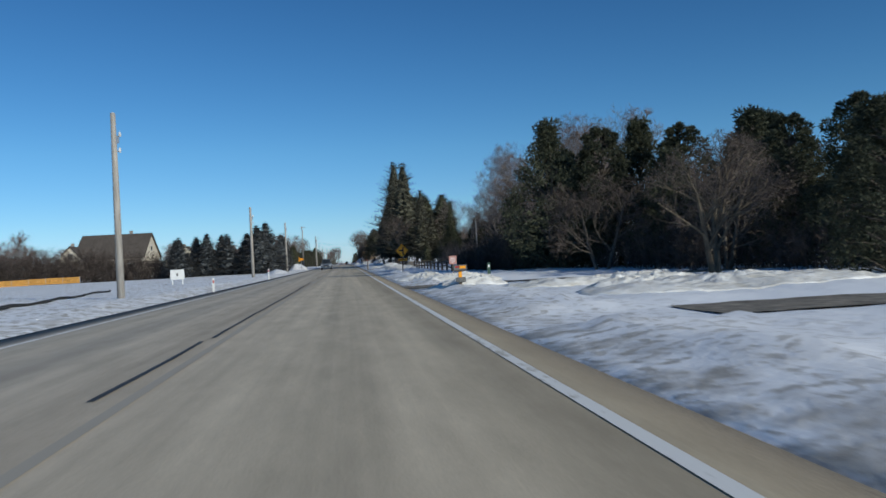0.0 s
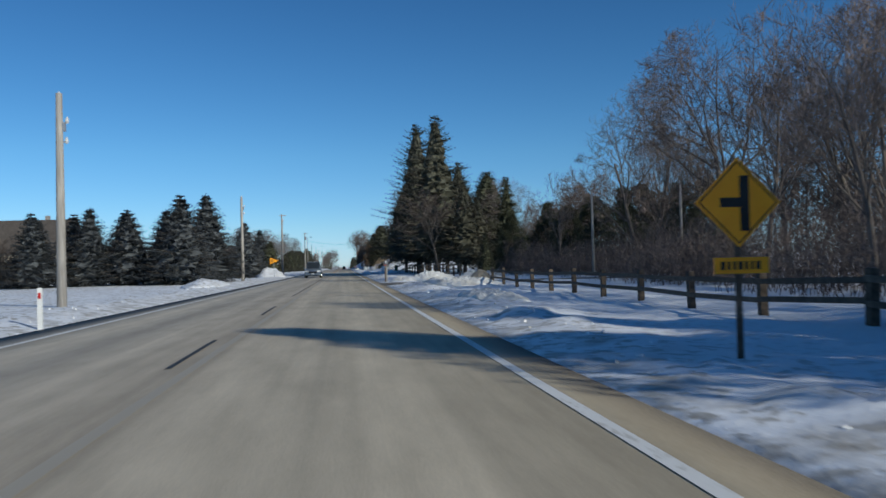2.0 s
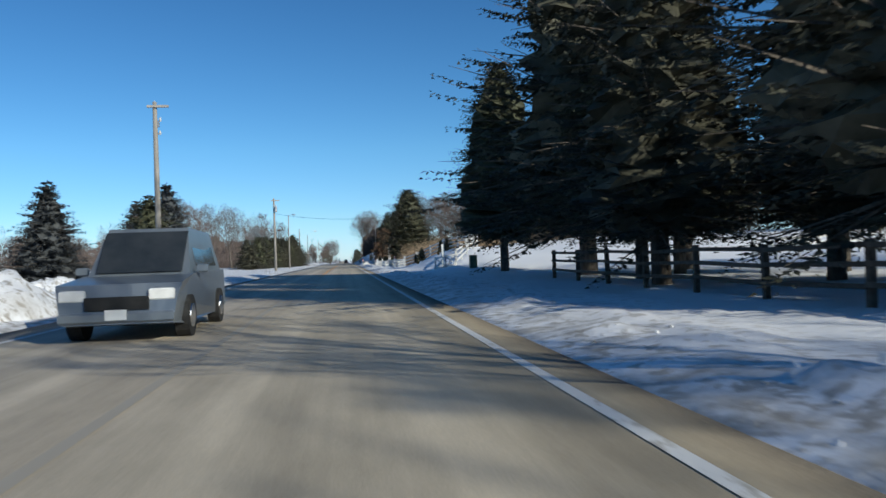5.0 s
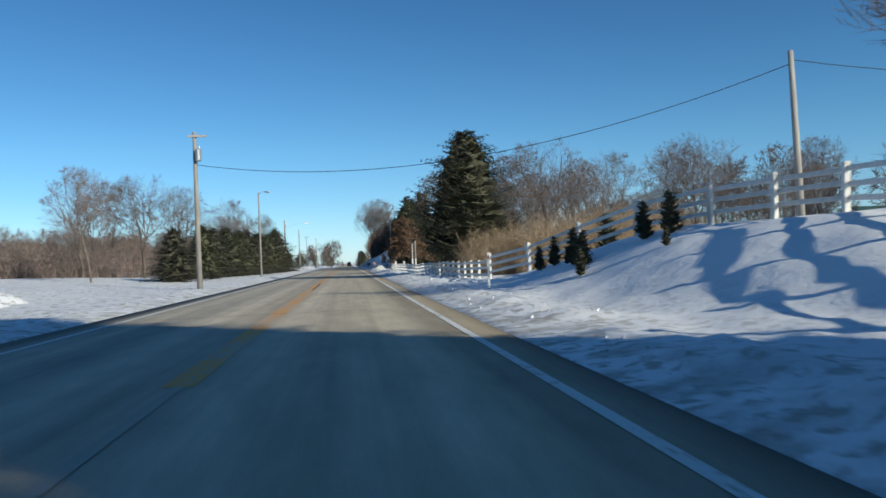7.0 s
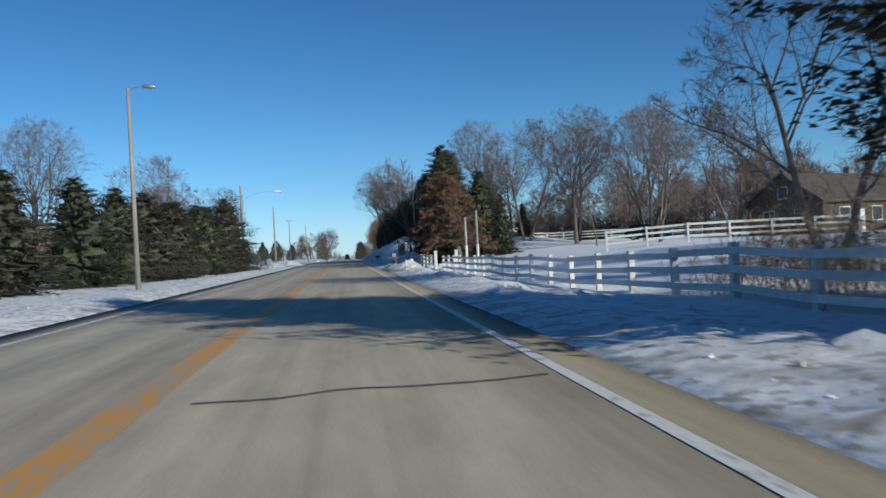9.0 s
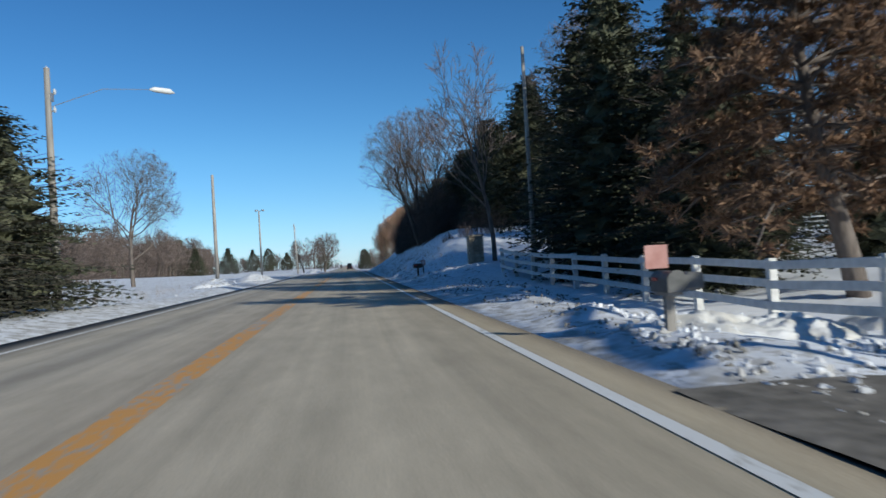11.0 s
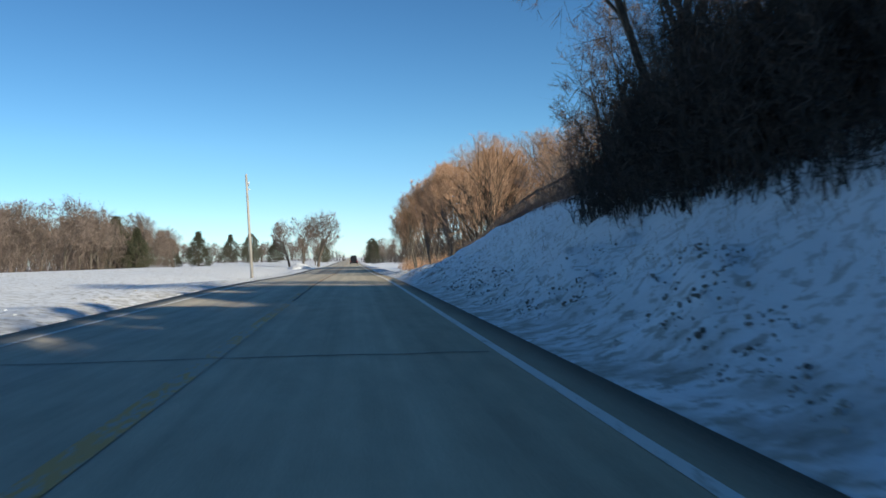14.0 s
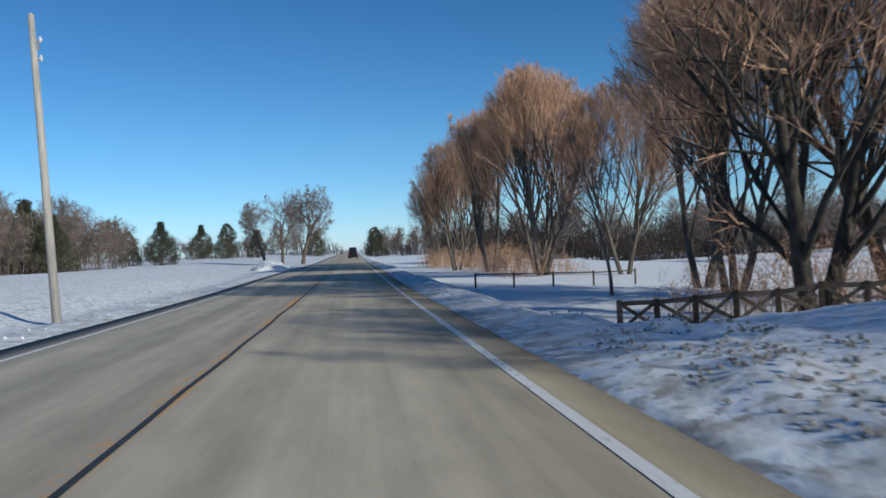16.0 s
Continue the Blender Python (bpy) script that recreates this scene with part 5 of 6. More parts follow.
fence("board_fence", "white three-board fence far back in the pasture", line((22, 316), (50, 320), 12), FENCE_WHITE, (0.4, 0.8, 1.15), 1.25, 0.13, 0.14)
fence("board_fence", "white board fence beyond the cedar", line((16, 262), (30, 258), 6), FENCE_WHITE, (0.4, 0.75, 1.1), 1.2, 0.12, 0.13)


def braced_panel(parent, a, b, h, material, th=0.07):
    """A fence panel from a to b: two posts, two rails and a cross brace."""
    a, b = Vector((*a, gz(*a))), Vector((*b, gz(*b)))
    o = parent.matrix_basis.translation
    v = b - a
    ang = math.atan2(v.y, v.x)
    L = math.hypot(v.x, v.y)
    for p in (a, b):
        q = part("post", Shape().box(0, 0, h / 2 - 0.05, 0.12, 0.12, h + 0.15, bev=0.01), material, parent)
        q.location, q.rotation_euler = p - o, (0, 0, ang)
    for z in (0.12 * h, 0.92 * h):
        q = part("rail", Shape().box(0, 0, 0, L - 0.12, th, 0.1, bev=0.006), material, parent)
        q.location, q.rotation_euler = (a + b) / 2 - o + Vector((0, 0, z)), (0, -math.atan2(v.z, L), ang)
    for sg in (-1, 1):
        D = math.hypot(L - 0.14, 0.7 * h)
        q = part("brace", Shape().box(0, 0, 0, D, th * 0.8 + 0.01 * sg, 0.08, bev=0.006), material, parent)
        q.location, q.rotation_euler = (a + b) / 2 - o + Vector((0, 0, 0.52 * h)), (0, sg * math.atan2(0.7 * h, L - 0.14) - math.atan2(v.z, L), ang)


def strut_panel(parent, a, b, h, material):
    """A fence panel from a to b: one post, a sloping top rail, a lower rail and one diagonal strut."""
    a, b = Vector((*a, gz(*a))), Vector((*b, gz(*b)))
    o = parent.matrix_basis.translation
    v = b - a
    ang, L = math.atan2(v.y, v.x), math.hypot(v.x, v.y)
    q = part("post", Shape().box(0, 0, h / 2 - 0.1, 0.12, 0.12, h + 0.2, bev=0.012), material, parent)
    q.location, q.rotation_euler = a - o, (0, 0, ang)
    for name, z0, z1, off in (("rail", h - 0.06, h - 0.06, 0.0), ("rail", 0.4 * h, 0.4 * h, 0.0), ("brace", 0.05 * h, 0.88 * h, 0.075)):
        rise = v.z + z1 - z0
        q = part(name, Shape().box(0, off, 0, math.hypot(L, rise) - 0.1, 0.06, 0.11, bev=0.008), material, parent)
        q.location, q.rotation_euler = (a + b) / 2 - o + Vector((0, 0, (z0 + z1) / 2)), (0, -math.atan2(rise, L), ang)


f = thing("rail_fence", "dark weathered rail fence with diagonal struts along the bank's crest", "fence", pose(8.05, 352, gz(8.05, 352)))
for a, b in zip(line((8.05, 352), (8.1, 388), 13), line((8.05, 352), (8.1, 388), 13)[1:]):
    strut_panel(f, a, b, 0.95, FENCE_BROWN)
f = thing("field_gate", "grey-white cross-braced wooden gate panel on the slope", "gate", pose(6.3, 173.5, gz(6.3, 173.5)))
braced_panel(f, (6.25, 173.5), (6.95, 173.45), 0.85, FENCE_WHITE)
braced_panel(f, (6.95, 173.45), (7.65, 173.4), 0.85, FENCE_WHITE)
post = thing("gate_post", "tall white wooden post at the fence corner", "post", pose(6.9, 174.6, gz(6.9, 174.6)))
part("shaft", Shape().box(0, 0, 0.7, 0.14, 0.14, 1.6, bev=0.012), FENCE_WHITE, post)
part("cap", Shape().box(0, 0, 1.53, 0.2, 0.2, 0.06, taper=0.6), FENCE_WHITE, post)
f = thing("crossbuck_fence", "dark brown cross-braced wooden fence before the willows", "fence", pose(6.2, 401.2, gz(6.2, 401.2)))
for (a, b) in zip(line((6.2, 401.2), (13.4, 397.0), 10), line((6.2, 401.2), (13.4, 397.0), 10)[1:]):
    braced_panel(f, a, b, 0.72, FENCE_BROWN)
fence("wire_fence", "low brown rail fence in the snowy field", line((6.5, 424), (14, 421), 4), FENCE_BROWN, (0.7,), 0.8, 0.09, 0.06)

# stockade of upright boards on the knoll
sk = thing("stockade_fence", "dark brown upright board fence behind the knoll", "fence", pose(16, 186, gz(16, 186)))
ln = line((16, 186.5), (27, 181.5), 40)
board = Shape().box(0, 0, 0.65, 0.27, 0.03, 1.5, bev=0.006).mesh("board", FENCE_BROWN)
for k, (x, y) in enumerate(ln):
    q = part("board", board, None, sk)
    q.location = (x - 16, y - 186, gz(x, y) - gz(16, 186) + 0.03 * math.sin(k * 2.1))
    q.rotation_euler = (0, 0, math.atan2(-5.0, 11.0))

# ranch gate: two posts and a log beam
gate = thing("ranch_gate", "timber ranch gate with white-footed posts and a dark log beam", "gate", pose(8.4, 264.8, gz(8.4, 264.8)))
for (x, y, top) in ((8.4, 269.5, 3.35), (8.4, 264.8, 3.55)):
    z0, o = gz(x, y), Vector((8.4, 264.8, gz(8.4, 264.8)))
    s = Shape().tube([(x - o.x, y - o.y, z0 - o.z - 0.2), (x - o.x, y - o.y, top - o.z)], [0.085, 0.078], 10)
    s.smooth = True
    q = part("post", s, POLE_WOOD, gate)
    s = Shape().tube([(x - o.x, y - o.y, z0 - o.z - 0.2), (x - o.x, y - o.y, z0 - o.z + 1.45)], [0.098, 0.092], 10)
    s.smooth = True
    part("sleeve", s, FENCE_WHITE, q, "white painted lower half")
b = Shape().tube([(0, -1.3, 3.75 - gz(8.4, 264.8)), (0, 2.0, 3.55 - gz(8.4, 264.8)), (0, 5.3, 3.38 - gz(8.4, 264.8))], [0.1, 0.105, 0.09], 10)
b.smooth = True
part("beam", b, BARK, gate, "dark bark-covered log beam")


def lantern_post(x, y, h):
    p = thing("lantern_post", "white square driveway post with a dark lantern on top", "lamp post", pose(x, y, gz(x, y)), "driveway lantern posts")
    part("shaft", Shape().box(0, 0, h / 2 - 0.1, 0.19, 0.19, h + 0.2, bev=0.015), FENCE_WHITE, p)
    part("cap", Shape().box(0, 0, h + 0.03, 0.27, 0.27, 0.07, taper=0.7), FENCE_WHITE, p)
    part("lantern", Shape().tube([(0, 0, h + 0.06), (0, 0, h + 0.1), (0, 0, h + 0.3), (0, 0, h + 0.36), (0, 0, h + 0.44)], [0.05, 0.075, 0.09, 0.1, 0.012], 8), BLACK, p, "black metal lantern")


lantern_post(6.9, 264.1, 1.15)
lantern_post(6.2, 269.4, 1.15)


# ---- signs and markers ----
def sign_post(p, h, material=GREY_STEEL):
    part("post", Shape().box(0, 0.03, h / 2 - 0.15, 0.06, 0.035, h + 0.3, bev=0.006), material, p)


sg = thing("warning_sign", "yellow diamond side-road warning sign with a yellow plate below", "road sign", pose(4.18, 55.4, gz(4.18, 55.4)))
zc = 1.72 - gz(4.18, 55.4)
sign_post(sg, zc + 0.35, FENCE_BROWN)
d = 0.47
face = part("face", Shape().prism([(0, zc - d), (d, zc), (0, zc + d), (-d, zc)], -0.012, 0.0, "y"), SIGN_YELLOW, sg)
part("border", Shape().prism([(0, zc - d * 0.93), (d * 0.93, zc), (d * 0.89, zc), (0, zc - d * 0.89)], -0.017, -0.012, "y").prism([(0, zc - d * 0.93), (-d * 0.93, zc), (-d * 0.89, zc), (0, zc - d * 0.89)], -0.017, -0.012, "y").prism([(0, zc + d * 0.93), (d * 0.93, zc), (d * 0.89, zc), (0, zc + d * 0.89)], -0.017, -0.012, "y").prism([(0, zc + d * 0.93), (-d * 0.93, zc), (-d * 0.89, zc), (0, zc + d * 0.89)], -0.017, -0.012, "y"), BLACK, face)
part("symbol", Shape().box(0.07, -0.016, zc - 0.01, 0.1, 0.008, 0.58).box(-0.09, -0.016, zc + 0.0, 0.22, 0.008, 0.1), BLACK, face)
plate = part("plate", Shape().box(0.02, -0.008, zc - 0.66, 0.6, 0.012, 0.17, bev=0.004), SIGN_YELLOW, sg, "small yellow plate")
for k in range(7):
    part("letter_bar", Shape().box(-0.19 + k * 0.065, -0.018, zc - 0.66, 0.03 if k % 3 else 0.045, 0.006, 0.085), BLACK, plate)

pn = thing("pennant_sign", "orange-yellow pennant no-passing sign on a post", "road sign", pose(-7.3, 132.6, gz(-7.3, 132.6)))
zc = 1.95 - gz(-7.3, 132.6)
sign_post(pn, zc + 0.2)
part("face", Shape().prism([(-0.42, zc - 0.36), (0.52, zc), (-0.42, zc + 0.36)], -0.015, 0.0, "y"), SIGN_ORANGE, pn)
for k, (w, z) in enumerate(((0.3, 0.12), (0.42, 0.0), (0.3, -0.12))):
    part("letter_bar", Shape().box(-0.2, -0.018, zc + z, w, 0.006, 0.05), BLACK, pn)


def small_sign(x, y, zmid, w, h, material, label, board=None, thick=0.02):
    p = thing("small_sign", label, "sign", pose(x, y, gz(x, y)))
    zc = zmid - gz(x, y)
    sign_post(p, zc, FENCE_BROWN)
    f = part("face", Shape().box(0, 0, zc, w, thick, h, bev=0.005), material, p)
    for k in range(3):
        part("letter_bar", Shape().box(0, -thick / 2 - 0.004, zc + h * (0.22 - 0.22 * k), w * (0.6, 0.7, 0.45)[k], 0.005, h * 0.08), WHITE_PAINT, f)
    return p


small_sign(4.95, 34.6, 0.95, 0.34, 0.38, RED_SIGN, "small faded red notice sign on a dark stake")
small_sign(3.85, 304.0, 0.95, 0.24, 0.24, RED_SIGN, "small red marker sign beside the mailbox")

ys = thing("yard_sign", "white boxy yard sign on short legs in the snow", "sign", pose(-12.15, 59.2, gz(-12.15, 59.2)))
part("panel", Shape().box(0, 0, 0.72, 0.98, 0.12, 0.74, bev=0.02), WHITE_PAINT, ys)
part("emblem", Shape().box(0.0, -0.064, 0.72, 0.12, 0.006, 0.2), MAILBOX_GREY, ys)
for sx in (-0.36, 0.36):
    part("leg", Shape().box(sx, 0, 0.12, 0.07, 0.07, 0.5), WHITE_PAINT, ys)


def marker(x, y, h, material, label, w=0.1):
    p = thing("marker_post", label, "marker post", pose(x, y, gz(x, y)))
    part("stake", Shape().box(0, 0, h / 2 - 0.1, w, w * 0.5, h + 0.2, taper=0.92, bev=0.008), material, p)
    part("reflector", Shape().box(0, -w * 0.25 - 0.003, h - 0.16, w * 0.6, 0.006, 0.12), RED_LENS if material is WHITE_PAINT else WHITE_PAINT, p)


marker(-5.95, 37.2, 0.72, WHITE_PAINT, "white reflector post on the snowy shoulder")
marker(-6.1, 64.6, 0.85, WHITE_PAINT, "white reflector post on the snowy shoulder")
marker(4.75, 194.0, 1.2, WHITE_PAINT, "white marker post at the foot of the knoll", 0.08)
marker(6.9, 36.4, 0.66, DARK_GREEN, "dark green utility marker post with white letters", 0.15)
bx = thing("utility_box", "dark green utility cabinet on the snowy slope", "utility box", pose(8.3, 170.0, gz(8.3, 170.0)))
part("cabinet", Shape().box(0, 0, 0.36, 0.46, 0.42, 0.82, bev=0.02), DARK_GREEN, bx)
part("lid", Shape().box(0, 0, 0.79, 0.5, 0.46, 0.06, taper=0.9), DARK_GREEN, bx)
bx = thing("utility_box", "pale concrete utility box beyond the snowbank", "utility box", pose(-19.5, 199, gz(-19.5, 199)))
part("cabinet", Shape().box(0, 0, 0.5, 0.75, 0.6, 1.2, bev=0.03), MORTAR, bx)
part("lid", Shape().box(0, 0, 1.13, 0.82, 0.66, 0.07, taper=0.95), MORTAR, bx)


# ---- mailboxes ----
def mailbox(x, y, zbox, turn, material, label, post_w=0.1, size=(0.2, 0.5, 0.22), extra=None, post_m=FENCE_BROWN, flag=RED_LENS):
    z = gz(x, y)
    p = thing("mailbox", label, "mailbox", pose(x, y, z, 0, 0, turn))
    h = zbox - z
    w, L, t = size
    part("post", Shape().box(0, 0, (h - 0.2) / 2, post_w, post_w, h + 0.2, bev=0.01), post_m, p)
    part("bracket", Shape().box(0, 0, h - 0.02, w * 0.8, L * 0.8, 0.04), post_m, p)
    arch = [(-w / 2, h), (w / 2, h), (w / 2, h + t * 0.55)] + [(w / 2 * math.cos(a), h + t * 0.55 + t * 0.45 * math.sin(a)) for a in np.linspace(0.3, math.pi - 0.3, 7)] + [(-w / 2, h + t * 0.55)]
    box = part("box", Shape().prism(arch, -L / 2, L / 2, "y"), material, p)
    part("door", Shape().prism([(a * 1.04, h + (b - h) * 1.03) for a, b in arch], -L / 2 - 0.012, -L / 2, "y"), material, box)
    fy, fz = 0.02, h - 0.02
    part("flag", Shape().prism([(fy, fz), (fy + 0.03, fz), (fy + 0.03, fz + 0.11), (fy + 0.13, fz + 0.11), (fy + 0.13, fz + 0.17), (fy, fz + 0.17)], w / 2 + 0.002, w / 2 + 0.01, "x"), flag, box, "red flag")
    part("reflector", Shape().box(-w / 2 - 0.006, 0.1, h + t * 0.6, 0.008, 0.13, 0.04), flag, box, "red reflector strip")
    return p


mb = mailbox(3.85, 25.0, 0.66, 90, MAILBOX_GREY, "dark mailbox with an orange band on a post", 0.09, (0.16, 0.42, 0.17))
part("paper_tube", Shape().box(0, -0.02, 0.14, 0.18, 0.3, 0.16, bev=0.02), MAILBOX_GREY, mb)
part("band", Shape().box(-0.084, -0.08, 0.66 + 0.09 - gz(3.85, 25.0), 0.008, 0.2, 0.09).box(0.0, 0.0, 0.25, 0.105, 0.105, 0.3), SIGN_ORANGE, mb, "orange reflective band")
mb = mailbox(2.98, 100.4, 1.07, 90, MAILBOX_GREY, "grey metal mailbox on a thick wooden post", 0.085, (0.15, 0.31, 0.17), post_m=POLE_WOOD)
part("side_post", Shape().box(-0.01, 0.1, 0.36, 0.09, 0.09, 1.2, bev=0.01), FENCE_BROWN, mb, "dark second post")
mb = mailbox(3.62, 272.6, 0.55, 0, MAILBOX_GREY, "dark mailbox with a red sign plate above it", 0.1, (0.22, 0.5, 0.24), post_m=POLE_WOOD)
part("sign_plate", Shape().box(-0.1, 0.05, 0.95 - gz(3.62, 272.6), 0.27, 0.012, 0.27, bev=0.003), RED_SIGN, mb, "faded red square plate")
part("paper_tube", Shape().box(0.22, -0.02, 0.66 - gz(3.62, 272.6), 0.2, 0.42, 0.2, bev=0.03), MAILBOX_GREY, mb)
mb = mailbox(3.5, 303.2, 0.72, 75, BLACK, "small black mailbox on a post by the bank", 0.09, (0.18, 0.44, 0.2))


# ---- stone pillar, boulder, snow piles ----
pl = thing("stone_pillar", "tan stone driveway pillar standing in the snow", "pillar", pose(6.05, 300.6, gz(6.05, 300.6)))
part("core", Shape().box(0, 0, 0.55, 0.6, 0.6, 1.5), MORTAR, pl)
pr = random.Random(3)
for lay in range(11):
    z = -0.1 + lay * 0.115 + 0.055
    for side in range(4):
        c, u0 = side * math.pi / 2, -0.335
        while u0 < 0.3:
            w = min(pr.uniform(0.14, 0.28), 0.335 - u0)
            s = Shape().box(u0 + w / 2, -0.32 - pr.uniform(0, 0.012), z, w - 0.014, 0.06, 0.1, bev=0.01)
            q = part("stone", s, STONE, pl)
            q.rotation_euler = (0, 0, c)
            u0 += w
part("cap", Shape().box(0, 0, 1.23, 0.78, 0.78, 0.09, bev=0.02), STONE, pl, "flat tan capstone")


def lump(name, label, category, x, y, rx, ry, h, seed, material=SNOW, n=40, rough=0.35, group="", detail=3.6, turn=0.0):
    """A heap resting on the ground with an uneven, clodded surface."""
    s = Shape()
    rings = max(8, n // 3)
    ca, sa = math.cos(turn), math.sin(turn)
    f, a = np.meshgrid(np.arange(1, rings + 1) / rings, 2 * math.pi * np.arange(n) / n, indexing="ij")
    f, a = np.concatenate([[0.0], f.ravel()]), np.concatenate([[0.0], a.ravel()])
    a = np.where(a > math.pi, a - 2 * math.pi, a)
    w = 1 + 0.22 * vnoise(np.cos(a) * 1.6 + seed * 3.3, np.sin(a) * 1.6 + seed)
    px, py = f * np.cos(a) * rx * w, f * np.sin(a) * ry * w
    X, Y = x + px * ca - py * sa, y + px * sa + py * ca
    body = h * np.maximum(0.0, 1 - f ** 1.7) * (1 + 0.5 * vnoise(X * 0.9 + seed, Y * 0.9))
    clod = h * rough * (np.abs(vnoise(X * detail, Y * detail + seed)) + 0.6 * np.abs(vnoise(X * detail * 2.3, Y * detail * 2.3))) * (1 - f ** 3)
    Z = ground_level(X, Y) + body + clod - 0.12 * (f > 0.99)
    s.v = np.stack([X, Y, Z], -1).tolist()
    for k in range(n):
        s.f.append((0, 1 + k, 1 + (k + 1) % n))
        for i in range(rings - 1):
            a, b = 1 + i * n + k, 1 + i * n + (k + 1) % n
            s.f.append((a, a + n, b + n, b))
    s.smooth = True
    return tagged(part(name, s, material), label, category, group)


PILE = "ploughed snow pile with broken frozen clods"
for i, (x, y, rx, ry, h) in enumerate([(4.0, 37.2, 1.4, 1.0, 0.24), (4.9, 33.2, 1.9, 0.9, 0.24), (5.8, 99.8, 2.0, 1.1, 0.46), (9.4, 100.0, 2.2, 1.2, 0.55), (4.0, 99.8, 0.8, 0.7, 0.2), (6.4, 87.3, 2.0, 1.1, 0.24), (3.6, 262.5, 1.15, 1.9, 0.28), (3.95, 264.2, 0.8, 0.8, 0.42), (3.6, 260.2, 0.9, 1.4, 0.16), (4.9, 262.6, 0.9, 1.6, 0.1), (5.0, 272.9, 1.2, 0.9, 0.16), (7.6, 273.6, 1.3, 0.9, 0.25), (-8.3, 139, 1.6, 5.0, 0.75), (-9.2, 146, 1.6, 5.0, 0.5), (-16.5, 198, 5.0, 3.0, 0.8), (-8.2, 96, 1.4, 5, 0.3), (4.4, 70.0, 0.9, 2.5, 0.22), (-8.4, 335, 1.3, 6, 0.4), (-9.2, 476, 2.0, 8, 0.7), (-9.0, 318, 1.2, 5, 0.35), (5.4, 86, 1.5, 0.8, 0.3), (8.6, 23.2, 3.6, 1.5, 0.22), (9.5, 18, 4, 2, 0.2), (4.4, 26.2, 1.4, 1.2, 0.2), (8.2, 19.6, 2.0, 1.0, 0.26)]):
    lump("snow_mound", PILE, "snow mound", x, y, rx, ry, h, i + 1, DIRTY_SNOW if x > 0 else SNOW, 75 if y < 300 and x > 0 else 36, 0.44 if x > 0 else 0.35, "ploughed snow mounds", 6.8 if x > 0 else 3.6)
lump("boulder", "tan boulder half buried in snow beside the drive", "boulder", 7.5, 90.2, 0.85, 0.5, 0.55, 77, STONE, 24, 0.2)
sk2 = thing("fence_stake", "thin dark metal stake standing in the snow", "stake", pose(8.7, 300.0, gz(8.7, 300.0)))
part("shaft", Shape().box(0, 0, 0.5, 0.05, 0.05, 1.2, bev=0.006), BLACK, sk2)
hose = Shape()
hp = [(-10.0 - 0.15 * k + 0.22 * math.sin(k * 1.3), 22.0 + 1.3 * k) for k in range(19)]
hose.tube([(x, y, gz(x, y) + 0.05 + 0.03 * math.sin(k * 2.3)) for k, (x, y) in enumerate(hp)], [0.075 - 0.002 * k for k in range(19)], 8)
hose.smooth = True
tagged(part("drain_hose", hose, RUBBER), "black drainage hose lying slack across the snow", "hose")
# Orange bands on posts, added in place of a sunlit dry-grass strip.
sf = thing("orange_band_fence", "low orange banded fence standing in for a sunlit grass strip at the far field edge", "fence", pose(-46, 104.5, gz(-46, 104.5)))
for k in range(7):
    x, y = -46 + 2.2 * k, 104.5 - 0.45 * k
    part("post", Shape().box(x + 46, y - 104.5, gz(x, y) - gz(-46, 104.5) + 0.4, 0.06, 0.06, 1.0), GREY_STEEL, sf)
    if k < 6:
        for j in range(4):
            part("band", Shape().box(x + 47.1, y - 104.75, gz(x, y) - gz(-46, 104.5) + 0.14 + 0.19 * j, 2.2, 0.02, 0.15, Matrix.Rotation(-0.2, 3, "Z")), ORANGE_MESH, sf)
st = thing("stake", "thin pale leaning stake in the snow", "stake", pose(8.0, 88.8, gz(8.0, 88.8), 0, 22, 0))
part("shaft", Shape().tube([(0, 0, -0.1), (0, 0, 0.75)], [0.025, 0.02], 6), POLE_WOOD, st)


def clods(name, label, box, n, seed, size, material=SNOW):
    r = random.Random(seed)
    s = Shape()
    x0, x1, y0, y1 = box
    spots = np.array([(r.uniform(x0, x1), r.uniform(y0, y1)) for _ in range(n * 2)])
    spots = spots[vnoise(spots[:, 0] * 1.3, spots[:, 1] * 0.7 + seed) > 0.0]
    for (x, y), z in zip(spots.tolist(), ground_level(spots[:, 0], spots[:, 1]).tolist()):
        k = size * r.uniform(0.3, 1.3)
        m = Euler((r.uniform(0, 6), r.uniform(0, 6), r.uniform(0, 6))).to_matrix()
        s.box(x, y, z + k * 0.05, k * r.uniform(0.7, 1.4), k, k * r.uniform(0.5, 0.9), m, taper=r.uniform(0.5, 0.9), bev=k * 0.15)
    return tagged(part(name, s, material), label, "snow clods", kind="stuff")


clods("snow_clods", "broken frozen snow clods thrown up by the plough", (2.9, 5.0, 296, 372), 900, 1, 0.05)
clods("snow_clods", "broken frozen snow clods thrown up by the plough", (2.9, 6.2, 255, 276), 900, 2, 0.075)
clods("grimy_clods", "dark frozen clods of earth and slush at the bank's foot", (3.0, 4.9, 299, 398), 5200, 11, 0.042, GRIME)
clods("grimy_clods", "grey slush clods beside the white fence", (2.9, 5.4, 258, 298), 1500, 12, 0.045, GRIME)
clods("snow_clods", "broken frozen snow clods along the verge", (2.7, 4.2, 30, 130), 260, 3, 0.05)
clods("snow_clods", "broken frozen snow clods along the verge", (-8.6, -6.3, -5, 420), 360, 4, 0.055)
clods("snow_clods", "broken frozen snow clods along the verge", (2.8, 4.4, 160, 258), 240, 5, 0.05)


